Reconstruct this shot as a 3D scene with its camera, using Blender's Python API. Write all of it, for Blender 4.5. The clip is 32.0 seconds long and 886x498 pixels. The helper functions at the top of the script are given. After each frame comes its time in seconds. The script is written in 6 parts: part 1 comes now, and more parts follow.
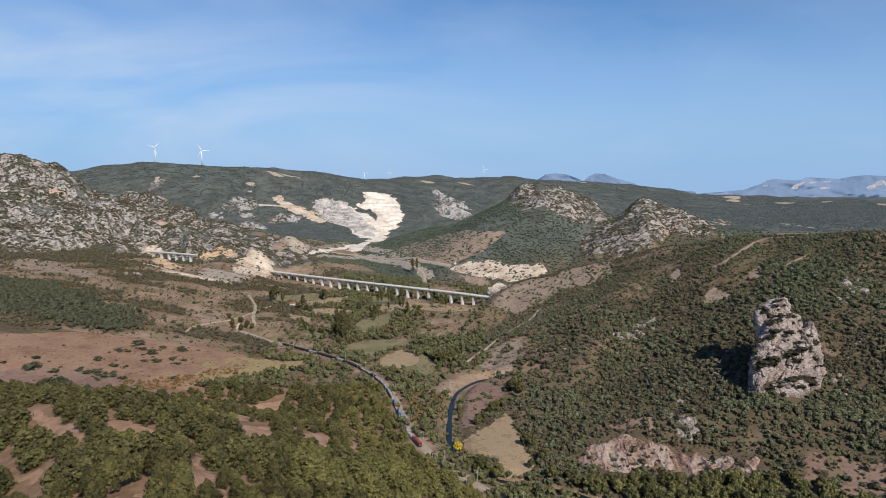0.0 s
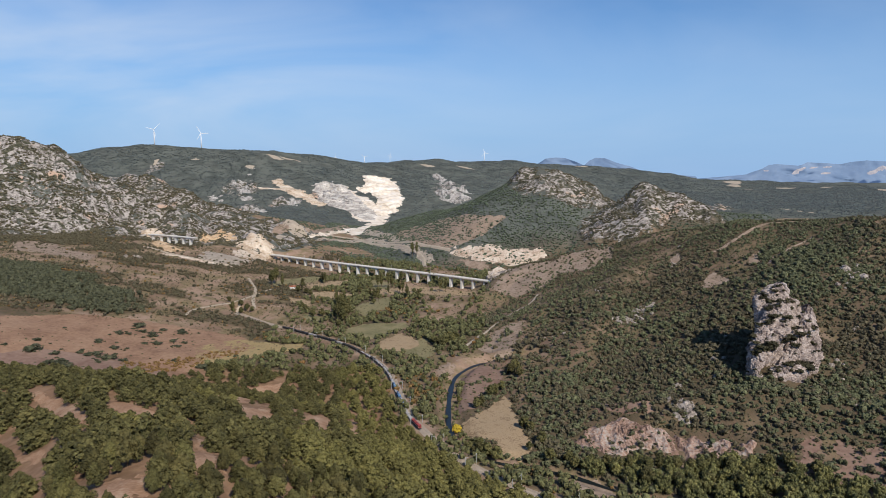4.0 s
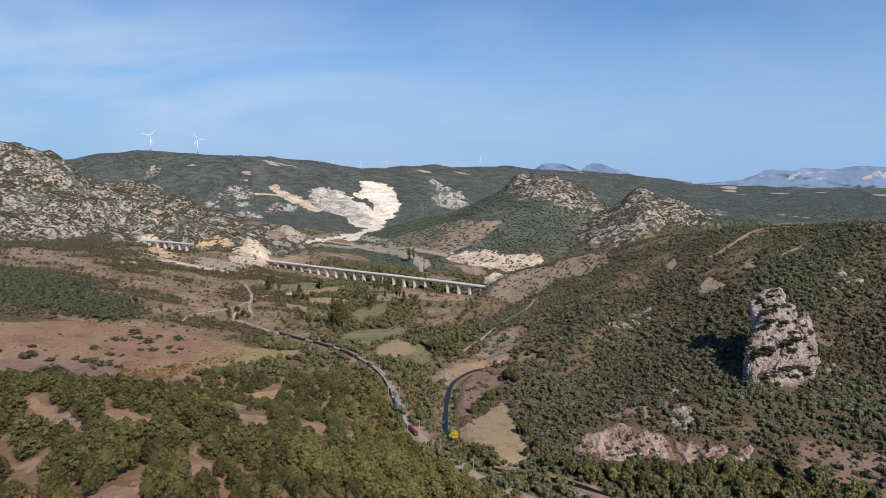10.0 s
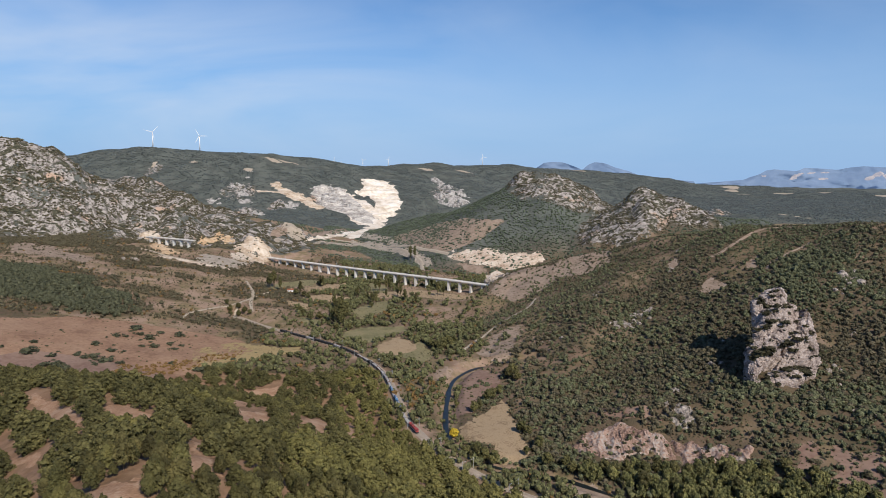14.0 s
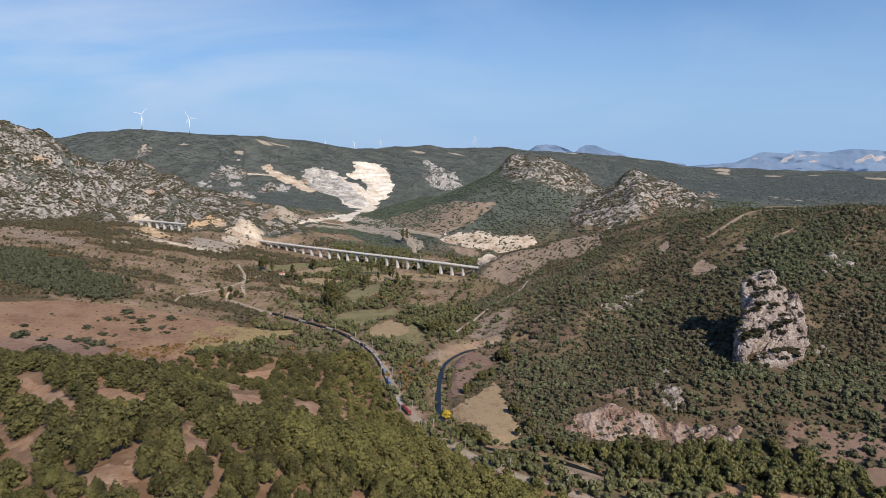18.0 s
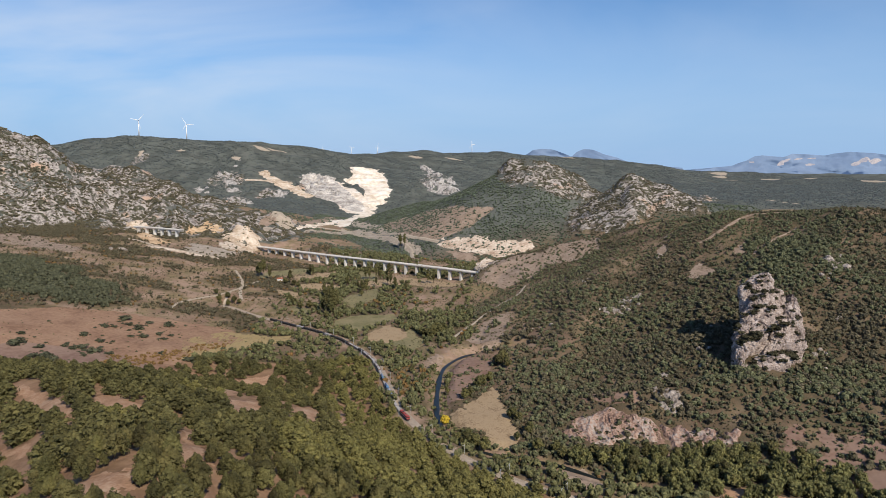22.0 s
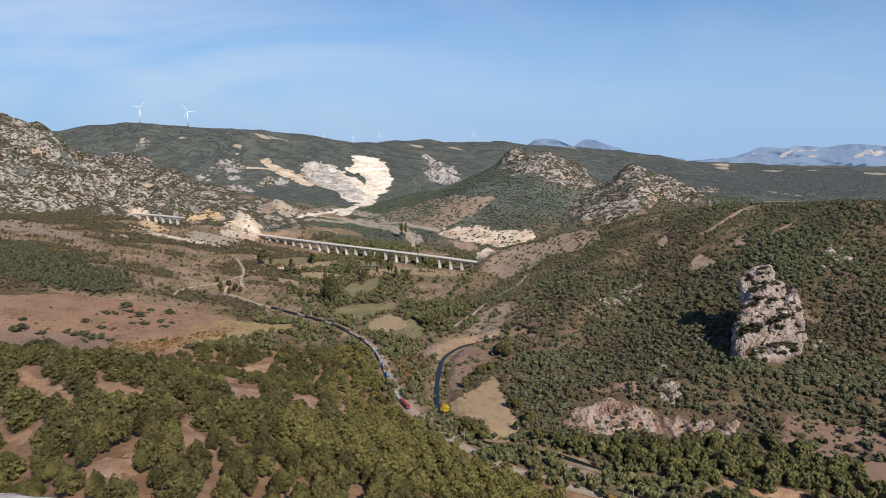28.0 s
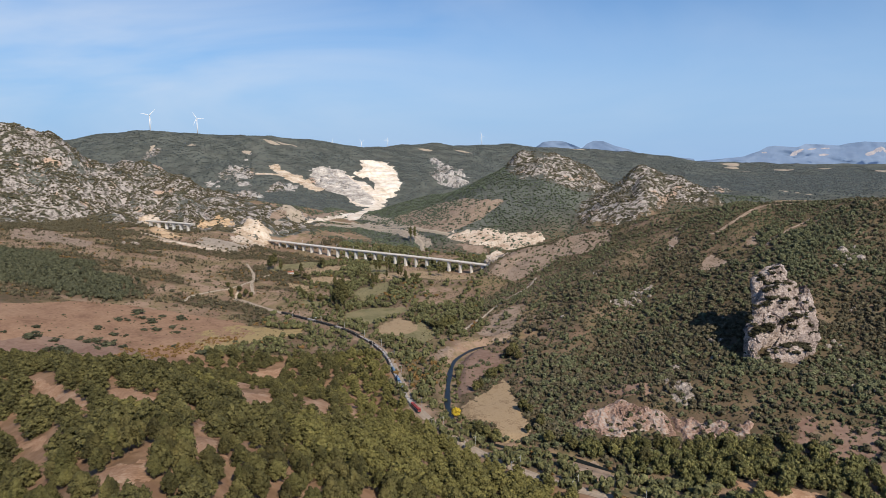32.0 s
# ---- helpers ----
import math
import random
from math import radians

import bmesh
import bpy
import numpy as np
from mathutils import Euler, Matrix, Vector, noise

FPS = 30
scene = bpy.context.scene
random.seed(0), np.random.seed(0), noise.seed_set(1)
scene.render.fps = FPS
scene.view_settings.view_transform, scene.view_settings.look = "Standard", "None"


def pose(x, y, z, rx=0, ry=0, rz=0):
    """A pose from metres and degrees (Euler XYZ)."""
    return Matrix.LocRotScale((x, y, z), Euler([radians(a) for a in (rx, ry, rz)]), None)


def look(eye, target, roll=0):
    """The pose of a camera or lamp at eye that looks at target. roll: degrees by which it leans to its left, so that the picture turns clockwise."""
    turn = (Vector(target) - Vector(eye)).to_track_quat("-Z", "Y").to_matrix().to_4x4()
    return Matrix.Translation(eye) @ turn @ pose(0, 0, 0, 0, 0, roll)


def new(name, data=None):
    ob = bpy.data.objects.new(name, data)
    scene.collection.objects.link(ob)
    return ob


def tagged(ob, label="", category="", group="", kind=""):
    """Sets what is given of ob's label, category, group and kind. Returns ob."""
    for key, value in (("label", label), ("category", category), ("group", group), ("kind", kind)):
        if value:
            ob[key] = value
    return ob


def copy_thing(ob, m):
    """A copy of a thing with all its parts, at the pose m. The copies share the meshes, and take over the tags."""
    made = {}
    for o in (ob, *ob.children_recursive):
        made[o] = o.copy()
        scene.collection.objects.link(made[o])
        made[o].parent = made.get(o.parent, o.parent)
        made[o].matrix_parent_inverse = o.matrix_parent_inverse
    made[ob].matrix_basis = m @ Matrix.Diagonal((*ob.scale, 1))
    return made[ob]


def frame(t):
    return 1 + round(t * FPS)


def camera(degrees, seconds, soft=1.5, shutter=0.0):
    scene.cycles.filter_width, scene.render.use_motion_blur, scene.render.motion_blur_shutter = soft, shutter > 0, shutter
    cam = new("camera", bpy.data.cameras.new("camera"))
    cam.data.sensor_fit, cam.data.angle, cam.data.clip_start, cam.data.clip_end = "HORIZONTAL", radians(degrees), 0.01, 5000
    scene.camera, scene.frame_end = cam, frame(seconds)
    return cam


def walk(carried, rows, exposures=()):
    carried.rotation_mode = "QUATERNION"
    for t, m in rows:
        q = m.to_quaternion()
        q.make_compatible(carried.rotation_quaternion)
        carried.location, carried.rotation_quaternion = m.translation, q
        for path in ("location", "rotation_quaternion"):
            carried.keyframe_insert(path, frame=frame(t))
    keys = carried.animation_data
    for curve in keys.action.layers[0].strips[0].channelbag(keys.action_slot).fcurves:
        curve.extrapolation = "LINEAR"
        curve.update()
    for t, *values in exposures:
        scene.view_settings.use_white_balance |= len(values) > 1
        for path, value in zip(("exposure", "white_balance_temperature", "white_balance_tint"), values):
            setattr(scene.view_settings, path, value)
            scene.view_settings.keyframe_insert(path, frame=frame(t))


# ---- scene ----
cam = camera(67.9, 32.0, soft=0.75)

# rows: seconds, yaw, pitch, roll of a camera held by hand on the lookout
PATH = [
    (0, -0.00, -6.30, -0.00),
    (0.5, -0.12, -6.34, -0.02),
    (1, -0.09, -6.49, -0.15),
    (1.5, -0.39, -6.47, -0.31),
    (2, -0.25, -6.46, -0.39),
    (2.5, -0.01, -6.62, -0.29),
    (3, 0.22, -6.95, -0.21),
    (3.5, -0.02, -7.71, -0.23),
    (5.5, 0.22, -7.56, -0.13),
    (6, 0.13, -7.52, -0.01),
    (6.5, 0.03, -7.46, 0.14),
    (7, -0.01, -7.27, 0.19),
    (7.5, -0.13, -7.32, 0.29),
    (8, -0.16, -7.35, 0.12),
    (8.5, -0.21, -7.23, -0.16),
    (9, -0.40, -7.39, -0.22),
    (9.5, -0.22, -7.23, -0.17),
    (10, -0.28, -7.21, -0.16),
    (10.5, -0.21, -7.18, -0.25),
    (11, -0.10, -7.20, -0.24),
    (11.5, -0.20, -7.26, -0.44),
    (12, -0.21, -7.30, -0.41),
    (12.5, -0.07, -7.30, -0.43),
    (13, -0.04, -7.19, -0.48),
    (13.5, -0.02, -7.23, -0.38),
    (14, -0.12, -7.37, -0.49),
    (14.5, -0.14, -7.38, -0.65),
    (16.5, -0.24, -7.43, -0.59),
    (17, -0.23, -7.55, -0.36),
    (17.5, -0.31, -8.37, -0.38),
    (18, -0.81, -8.85, -0.49),
    (18.5, -0.65, -8.81, -0.40),
    (19, -0.56, -8.83, -0.18),
    (19.5, -0.65, -8.59, -0.43),
    (20, -1.21, -8.45, -0.99),
    (20.5, -1.20, -8.24, -0.67),
    (21, -1.02, -8.23, -0.48),
    (21.5, -0.92, -8.29, -0.32),
    (22, -1.05, -8.43, -0.23),
    (22.5, -0.83, -8.68, -0.21),
    (23, -0.73, -8.77, -0.31),
    (23.5, -0.57, -8.76, -0.18),
    (24, -0.27, -8.79, -0.18),
    (24.5, -0.52, -8.77, -0.05),
    (25, -0.36, -8.66, -0.06),
    (25.5, -0.35, -8.63, 0.13),
    (27.5, -0.64, -9.00, -0.35),
    (28, -0.90, -9.35, -0.61),
    (28.5, -0.79, -9.08, -0.35),
    (29, -0.41, -9.06, -0.14),
    (29.5, -0.15, -9.15, -0.23),
    (30, -0.27, -9.28, -0.18),
    (30.5, -0.19, -9.16, 0.00),
    (31, -0.09, -9.28, 0.12),
    (31.5, -0.08, -9.22, 0.01),
    (32, -0.21, -9.06, 0.17),
]
EYE = (0.0, 0.0, 240.0)
walk(cam, [(t, pose(*EYE, 90 + pitch, roll, yaw)) for t, yaw, pitch, roll in PATH], [(0, -0.10, 6080, 9), (17, -0.10, 6130, 10), (20, -0.02, 6270, 10), (32, -0.02, 6330, 10)])

# ---- light: a clear autumn afternoon, sun from behind on the right ----
SUN_AZIMUTH, SUN_ELEVATION = 150.0, 41.0  # degrees clockwise from straight ahead; above the horizon
world = bpy.data.worlds.new("sky")
scene.world = world
world.use_nodes = True
wn, wl = world.node_tree.nodes, world.node_tree.links
wn.clear()
sky = wn.new("ShaderNodeTexSky")
sky.sky_type, sky.sun_disc = "NISHITA", False
sky.sun_elevation, sky.sun_rotation = radians(SUN_ELEVATION), radians(SUN_AZIMUTH)
sky.altitude, sky.air_density, sky.dust_density, sky.ozone_density = 900, 1.0, 0.1, 3.0
# thin high cloud, drawn out in streaks
way = wn.new("ShaderNodeTexCoord")
stretch = wn.new("ShaderNodeMapping")
stretch.inputs["Rotation"].default_value = (0, radians(-14), 0)
stretch.inputs["Scale"].default_value = (1.5, 1.0, 5.0)
wisps = wn.new("ShaderNodeTexNoise")
wisps.inputs["Scale"].default_value, wisps.inputs["Detail"].default_value, wisps.inputs["Roughness"].default_value = 1.4, 5, 0.5
wisps.inputs["Distortion"].default_value = 0.6
thin = wn.new("ShaderNodeMapRange")
thin.inputs["From Min"].default_value, thin.inputs["From Max"].default_value = 0.40, 0.75
thin.inputs["To Max"].default_value = 0.72
where = wn.new("ShaderNodeVectorMath")
where.operation = "DISTANCE"
where.inputs[1].default_value = (-0.50, 0.83, 0.17)
near_it = wn.new("ShaderNodeMapRange")
near_it.interpolation_type = "SMOOTHSTEP"
near_it.inputs["From Min"].default_value, near_it.inputs["From Max"].default_value = 0.0, 0.7
near_it.inputs["To Min"].default_value, near_it.inputs["To Max"].default_value = 1.0, 0.22
amount = wn.new("ShaderNodeMath")
amount.operation = "MULTIPLY"
cloud = wn.new("ShaderNodeMix")
cloud.data_type = "RGBA"
cloud.inputs["B"].default_value = (7.6, 8.0, 8.6, 1)
# a deeper blue than the bare air model gives at this height
tint = wn.new("ShaderNodeMix")
tint.data_type, tint.blend_type = "RGBA", "MULTIPLY"
tint.inputs["Factor"].default_value, tint.inputs["B"].default_value = 1.0, (0.56, 0.86, 1.10, 1)
# pale blue haze low over the horizon
split = wn.new("ShaderNodeSeparateXYZ")
low = wn.new("ShaderNodeMapRange")
low.interpolation_type = "SMOOTHSTEP"
low.inputs["From Min"].default_value, low.inputs["From Max"].default_value = -0.02, 0.30
low.inputs["To Min"].default_value, low.inputs["To Max"].default_value = 0.9, 0.0
haze = wn.new("ShaderNodeMix")
haze.data_type = "RGBA"
haze.inputs["B"].default_value = (3.4, 5.1, 7.8, 1)
glow = wn.new("ShaderNodeBackground")
glow.inputs["Strength"].default_value = 0.10
done = wn.new("ShaderNodeOutputWorld")
for a, b in ((way.outputs["Generated"], stretch.inputs["Vector"]), (stretch.outputs["Vector"], wisps.inputs["Vector"]), (wisps.outputs["Fac"], thin.inputs["Value"]),
             (way.outputs["Generated"], where.inputs[0]), (where.outputs["Value"], near_it.inputs["Value"]), (near_it.outputs["Result"], amount.inputs[0]),
             (thin.outputs["Result"], amount.inputs[1]), (amount.outputs[0], cloud.inputs["Factor"]), (way.outputs["Generated"], split.inputs["Vector"]), (split.outputs["Z"], low.inputs["Value"]), (low.outputs["Result"], haze.inputs["Factor"]),
             (sky.outputs["Color"], tint.inputs["A"]), (tint.outputs["Result"], haze.inputs["A"]), (haze.outputs["Result"], cloud.inputs["A"]), (cloud.outputs["Result"], glow.inputs["Color"]), (glow.outputs["Background"], done.inputs["Surface"])):
    wl.new(a, b)
sun = new("sun", bpy.data.lights.new("sun", "SUN"))
sun.data.energy, sun.data.angle, sun.data.color = 5.0, radians(0.5), (1.0, 0.89, 0.74)
az, el = radians(SUN_AZIMUTH), radians(SUN_ELEVATION)
sun.matrix_world = look((0, 0, 900), Vector((0, 0, 900)) - Vector((math.sin(az) * math.cos(el), math.cos(az) * math.cos(el), math.sin(el))))


# ---- materials ----
def material(name, colours, size=1.0, fine=0.15, rough=0.9, bump=0.3, depth=0.1, vary=0.0, random="object", metal=0.0):
    """Two or three colours mixed by noise at two scales (metres), with relief; vary: how far lightness differs from piece to piece."""
    m = bpy.data.materials.new(name)
    m.use_nodes = True
    n, l = m.node_tree.nodes, m.node_tree.links
    b = n["Principled BSDF"]
    b.inputs["Roughness"].default_value, b.inputs["Metallic"].default_value = rough, metal
    b.inputs["Specular IOR Level"].default_value = 0.25
    pos = n.new("ShaderNodeNewGeometry")
    big, small = n.new("ShaderNodeTexNoise"), n.new("ShaderNodeTexNoise")
    for tex, s in ((big, size), (small, fine)):
        tex.inputs["Scale"].default_value, tex.inputs["Detail"].default_value = 1 / s, 4
        l.new(pos.outputs["Position"], tex.inputs["Vector"])
    blend = n.new("ShaderNodeMath")
    blend.operation = "MULTIPLY_ADD"
    blend.inputs[1].default_value = 0.55
    half = n.new("ShaderNodeMath")
    half.operation = "MULTIPLY"
    half.inputs[1].default_value = 0.45
    l.new(small.outputs["Fac"], half.inputs[0])
    l.new(big.outputs["Fac"], blend.inputs[0])
    l.new(half.outputs[0], blend.inputs[2])
    r = n.new("ShaderNodeValToRGB")
    cs = list(colours)
    r.color_ramp.elements[0].position, r.color_ramp.elements[1].position = 0.36, 0.64
    r.color_ramp.elements[0].color, r.color_ramp.elements[1].color = (*cs[0], 1), (*cs[-1], 1)
    for k, c in enumerate(cs[1:-1]):
        r.color_ramp.elements.new(0.36 + 0.28 * (k + 1) / (len(cs) - 1)).color = (*c, 1)
    l.new(blend.outputs[0], r.inputs["Fac"])
    out = r.outputs["Color"]
    if vary:
        hsv = n.new("ShaderNodeHueSaturation")
        span, turn = n.new("ShaderNodeMapRange"), n.new("ShaderNodeMapRange")
        span.inputs["To Min"].default_value, span.inputs["To Max"].default_value = 1 - vary, 1 + vary
        turn.inputs["To Min"].default_value, turn.inputs["To Max"].default_value = 0.5 - 0.03 * vary, 0.5 + 0.03 * vary
        if random == "island":
            src = pos.outputs["Random Per Island"]
        else:
            src = n.new("ShaderNodeObjectInfo").outputs["Random"]
        swap = n.new("ShaderNodeMath")
        swap.operation = "PINGPONG"
        swap.inputs[1].default_value = 0.37
        l.new(src, swap.inputs[0])
        turn.inputs["From Max"].default_value = 0.37
        l.new(src, span.inputs["Value"])
        l.new(swap.outputs[0], turn.inputs["Value"])
        l.new(span.outputs["Result"], hsv.inputs["Value"])
        l.new(turn.outputs["Result"], hsv.inputs["Hue"])
        l.new(out, hsv.inputs["Color"])
        out = hsv.outputs["Color"]
    l.new(out, b.inputs["Base Color"])
    if bump:
        bm_node = n.new("ShaderNodeBump")
        bm_node.inputs["Strength"].default_value, bm_node.inputs["Distance"].default_value = bump, depth
        l.new(blend.outputs[0], bm_node.inputs["Height"])
        l.new(bm_node.outputs["Normal"], b.inputs["Normal"])
    return m


def ground_material():
    """Soil, dry grass and low scrub, with limestone where the 'rock' attribute says and needle litter where 'wood' does."""
    m = bpy.data.materials.new("hill_ground")
    m.use_nodes = True
    n, l = m.node_tree.nodes, m.node_tree.links
    b = n["Principled BSDF"]
    b.inputs["Roughness"].default_value, b.inputs["Specular IOR Level"].default_value = 0.95, 0.1
    pos = n.new("ShaderNodeNewGeometry")

    def tex(size, detail=5, rough=0.6):
        t = n.new("ShaderNodeTexNoise")
        t.inputs["Scale"].default_value, t.inputs["Detail"].default_value, t.inputs["Roughness"].default_value = 1 / size, detail, rough
        l.new(pos.outputs["Position"], t.inputs["Vector"])
        return t.outputs["Fac"]

    def band(v, a, z):
        r = n.new("ShaderNodeMapRange")
        r.interpolation_type = "SMOOTHSTEP"
        r.inputs["From Min"].default_value, r.inputs["From Max"].default_value = a, z
        l.new(v, r.inputs["Value"])
        return r.outputs["Result"]

    def mix(f, a, z):
        x = n.new("ShaderNodeMix")
        x.data_type = "RGBA"
        l.new(f, x.inputs["Factor"])
        for v, s in ((a, x.inputs["A"]), (z, x.inputs["B"])):
            if isinstance(v, tuple):
                s.default_value = (*v, 1)
            else:
                l.new(v, s)
        return x.outputs["Result"]

    def maths(op, a, z):
        x = n.new("ShaderNodeMath")
        x.operation = op
        for k, v in enumerate((a, z)):
            if isinstance(v, float):
                x.inputs[k].default_value = v
            else:
                l.new(v, x.inputs[k])
        return x.outputs[0]

    def attr(name):
        a = n.new("ShaderNodeAttribute")
        a.attribute_name = name
        return a.outputs["Fac"]

    soil = mix(band(tex(45), 0.38, 0.62), (0.228, 0.150, 0.103), (0.335, 0.235, 0.168))
    grass = mix(band(tex(9), 0.4, 0.65), (0.25, 0.185, 0.108), (0.165, 0.135, 0.07))
    c = mix(band(tex(28, 6), 0.42, 0.6), soil, grass)
    litter = mix(band(tex(5), 0.4, 0.6), (0.102, 0.072, 0.045), (0.070, 0.060, 0.037))
    c = mix(maths("MULTIPLY", attr("wood"), 0.85), c, litter)
    c = mix(maths("MULTIPLY", attr("bare"), 0.8), c, mix(band(tex(12), 0.4, 0.62), (0.205, 0.118, 0.070), (0.300, 0.185, 0.115)))
    # scrub colour lightened and greyed blue to imitate haze on distant slopes
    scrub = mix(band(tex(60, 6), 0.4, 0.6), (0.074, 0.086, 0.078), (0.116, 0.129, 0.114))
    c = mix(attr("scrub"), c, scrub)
    stone = mix(band(tex(9, 7, 0.7), 0.38, 0.6), (0.13, 0.112, 0.098), (0.40, 0.36, 0.325))
    stone = mix(band(tex(70, 3), 0.60, 0.68), stone, (0.44, 0.31, 0.225))
    where = band(maths("ADD", maths("MULTIPLY", tex(14, 5, 0.62), 1.0), maths("MULTIPLY", attr("rock"), 0.42)), 0.74, 0.82)
    turn = n.new("ShaderNodeMapping")
    turn.inputs["Rotation"].default_value, turn.inputs["Scale"].default_value = (0, 0, radians(-32)), (0.6, 1.25, 1.0)
    l.new(pos.outputs["Position"], turn.inputs["Vector"])
    streaks = n.new("ShaderNodeTexNoise")
    streaks.inputs["Scale"].default_value, streaks.inputs["Detail"].default_value, streaks.inputs["Distortion"].default_value = 1 / 17, 3, 1.2
    l.new(turn.outputs["Vector"], streaks.inputs["Vector"])
    stone = mix(band(streaks.outputs["Fac"], 0.50, 0.56), stone, mix(band(tex(6), 0.4, 0.6), (0.045, 0.046, 0.030), (0.10, 0.092, 0.062)))
    c = mix(where, c, stone)
    l.new(c, b.inputs["Base Color"])
    relief = n.new("ShaderNodeBump")
    relief.inputs["Strength"].default_value, relief.inputs["Distance"].default_value = 0.7, 2.2
    l.new(maths("ADD", tex(7, 6, 0.65), maths("MULTIPLY", where, 0.5)), relief.inputs["Height"])
    l.new(relief.outputs["Normal"], b.inputs["Normal"])
    return m


def plain(name, colour, rough=0.5, metal=0.0):
    return material(name, [tuple(c * 0.88 for c in colour), tuple(min(1, c * 1.08) for c in colour)], 2.0, 0.3, rough, 0.05, 0.02, metal=metal)


GROUND = ground_material()
FIELD_BROWN = material("ploughed_soil", [(0.185, 0.106, 0.066), (0.262, 0.158, 0.099), (0.31, 0.198, 0.125)], 30, 4, 0.95, 0.4, 0.6)
FIELD_DARK = material("darker_ploughed_soil", [(0.175, 0.105, 0.078), (0.228, 0.15, 0.112), (0.26, 0.175, 0.13)], 24, 4, 0.95, 0.4, 0.6)
FIELD_TAN = material("stubble", [(0.19, 0.125, 0.07), (0.36, 0.265, 0.16), (0.27, 0.19, 0.11)], 11, 1.5, 0.95, 0.3, 0.3)
FIELD_GREEN = material("meadow", [(0.135, 0.125, 0.058), (0.20, 0.175, 0.088), (0.25, 0.205, 0.11)], 18, 3, 0.95, 0.3, 0.3)
CLEARING = material("red_clearing_soil", [(0.25, 0.145, 0.085), (0.34, 0.205, 0.125), (0.43, 0.30, 0.205)], 9, 1.2, 0.95, 0.4, 0.3)
QUARRY = material("quarried_limestone", [(0.50, 0.40, 0.29), (0.74, 0.64, 0.52), (0.82, 0.76, 0.68)], 60, 14, 0.9, 0.9, 4)
QUARRY_GREY = material("grey_quarried_rock", [(0.24, 0.21, 0.185), (0.45, 0.41, 0.36), (0.70, 0.64, 0.57)], 38, 7, 0.9, 1.0, 4)
OCHRE_EARTH = material("ochre_earth", [(0.34, 0.21, 0.11), (0.52, 0.36, 0.21), (0.62, 0.48, 0.33)], 20, 4, 0.9, 0.7, 2)
TERRACE = material("pale_terraced_earth", [(0.32, 0.22, 0.15), (0.54, 0.43, 0.33), (0.68, 0.60, 0.50)], 24, 4, 0.9, 0.7, 1.5)
PALE_CRAG = material("pale_crag_rock", [(0.15, 0.135, 0.12), (0.34, 0.315, 0.29), (0.50, 0.47, 0.43)], 24, 7, 0.9, 1.0, 4)
TOWER_ROCK = material("tower_limestone", [(0.10, 0.074, 0.064), (0.31, 0.25, 0.215), (0.48, 0.41, 0.37)], 8, 1.4, 0.9, 1.0, 1.0)
ORANGE_CUT = material("ochre_cutting", [(0.33, 0.23, 0.14), (0.54, 0.43, 0.32), (0.66, 0.58, 0.48)], 34, 6, 0.9, 0.8, 3)
LIMESTONE = material("weathered_limestone", [(0.075, 0.06, 0.05), (0.27, 0.23, 0.195), (0.44, 0.38, 0.33)], 6, 1.3, 0.9, 1.0, 0.9)
RED_CLIFF = material("reddish_cliff_rock", [(0.12, 0.07, 0.05), (0.31, 0.205, 0.155), (0.37, 0.32, 0.28)], 16, 2.0, 0.9, 1.0, 0.8)
DIRT_ROAD = material("pale_dirt", [(0.33, 0.27, 0.20), (0.44, 0.37, 0.29)], 6, 1, 0.95, 0.2, 0.1)
VERGE = material("pale_gravelly_earth", [(0.24, 0.195, 0.15), (0.34, 0.285, 0.225), (0.42, 0.36, 0.29)], 18, 4, 0.95, 0.3, 0.4)
BALLAST = material("ballast", [(0.33, 0.26, 0.195), (0.45, 0.37, 0.285)], 3, 0.5, 0.95, 0.4, 0.1)
STEEL = plain("rail_steel", (0.25, 0.20, 0.17), 0.4, 0.7)
WATER = material("dark_river_water", [(0.010, 0.014, 0.016), (0.018, 0.022, 0.022)], 8, 1.2, 0.32, 0.15, 0.06)
CONCRETE = material("pale_concrete", [(0.58, 0.54, 0.48), (0.72, 0.68, 0.62)], 9, 1, 0.85, 0.1, 0.05)
WHITE = plain("white_paint", (0.8, 0.8, 0.8), 0.4)
GALVANISED = plain("galvanised_steel", (0.5, 0.5, 0.5), 0.5, 0.3)
RED = plain("red_paint", (0.34, 0.06, 0.05), 0.5)
BLUE = plain("blue_paint", (0.10, 0.19, 0.32), 0.5)
GREY_WAGON = plain("grey_wagon_paint", (0.26, 0.25, 0.25), 0.6)
RUST = material("rusty_steel", [(0.12, 0.07, 0.05), (0.2, 0.14, 0.11)], 2, 0.4, 0.8)
DARK = plain("dark_steel", (0.03, 0.03, 0.032), 0.6)
GLASS = plain("dark_glazing", (0.02, 0.025, 0.03), 0.08)
PALE_LOAD = material("pale_load", [(0.27, 0.25, 0.24), (0.44, 0.42, 0.40)], 2, 0.5, 0.9, 0.5, 0.2)
BARK = material("pine_bark", [(0.10, 0.07, 0.05), (0.19, 0.13, 0.09)], 0.5, 0.1, 0.95, 0.5, 0.05)
PINE = material("pine_needles", [(0.037, 0.035, 0.012), (0.089, 0.082, 0.028), (0.150, 0.134, 0.047)], 5.0, 0.3, 0.8, 0.8, 0.25, 0.36)
PINE_MASS = material("pine_needles_massed", [(0.034, 0.033, 0.013), (0.094, 0.087, 0.031), (0.170, 0.152, 0.056)], 9.0, 0.5, 0.85, 1.0, 0.5, 0.16, "island")
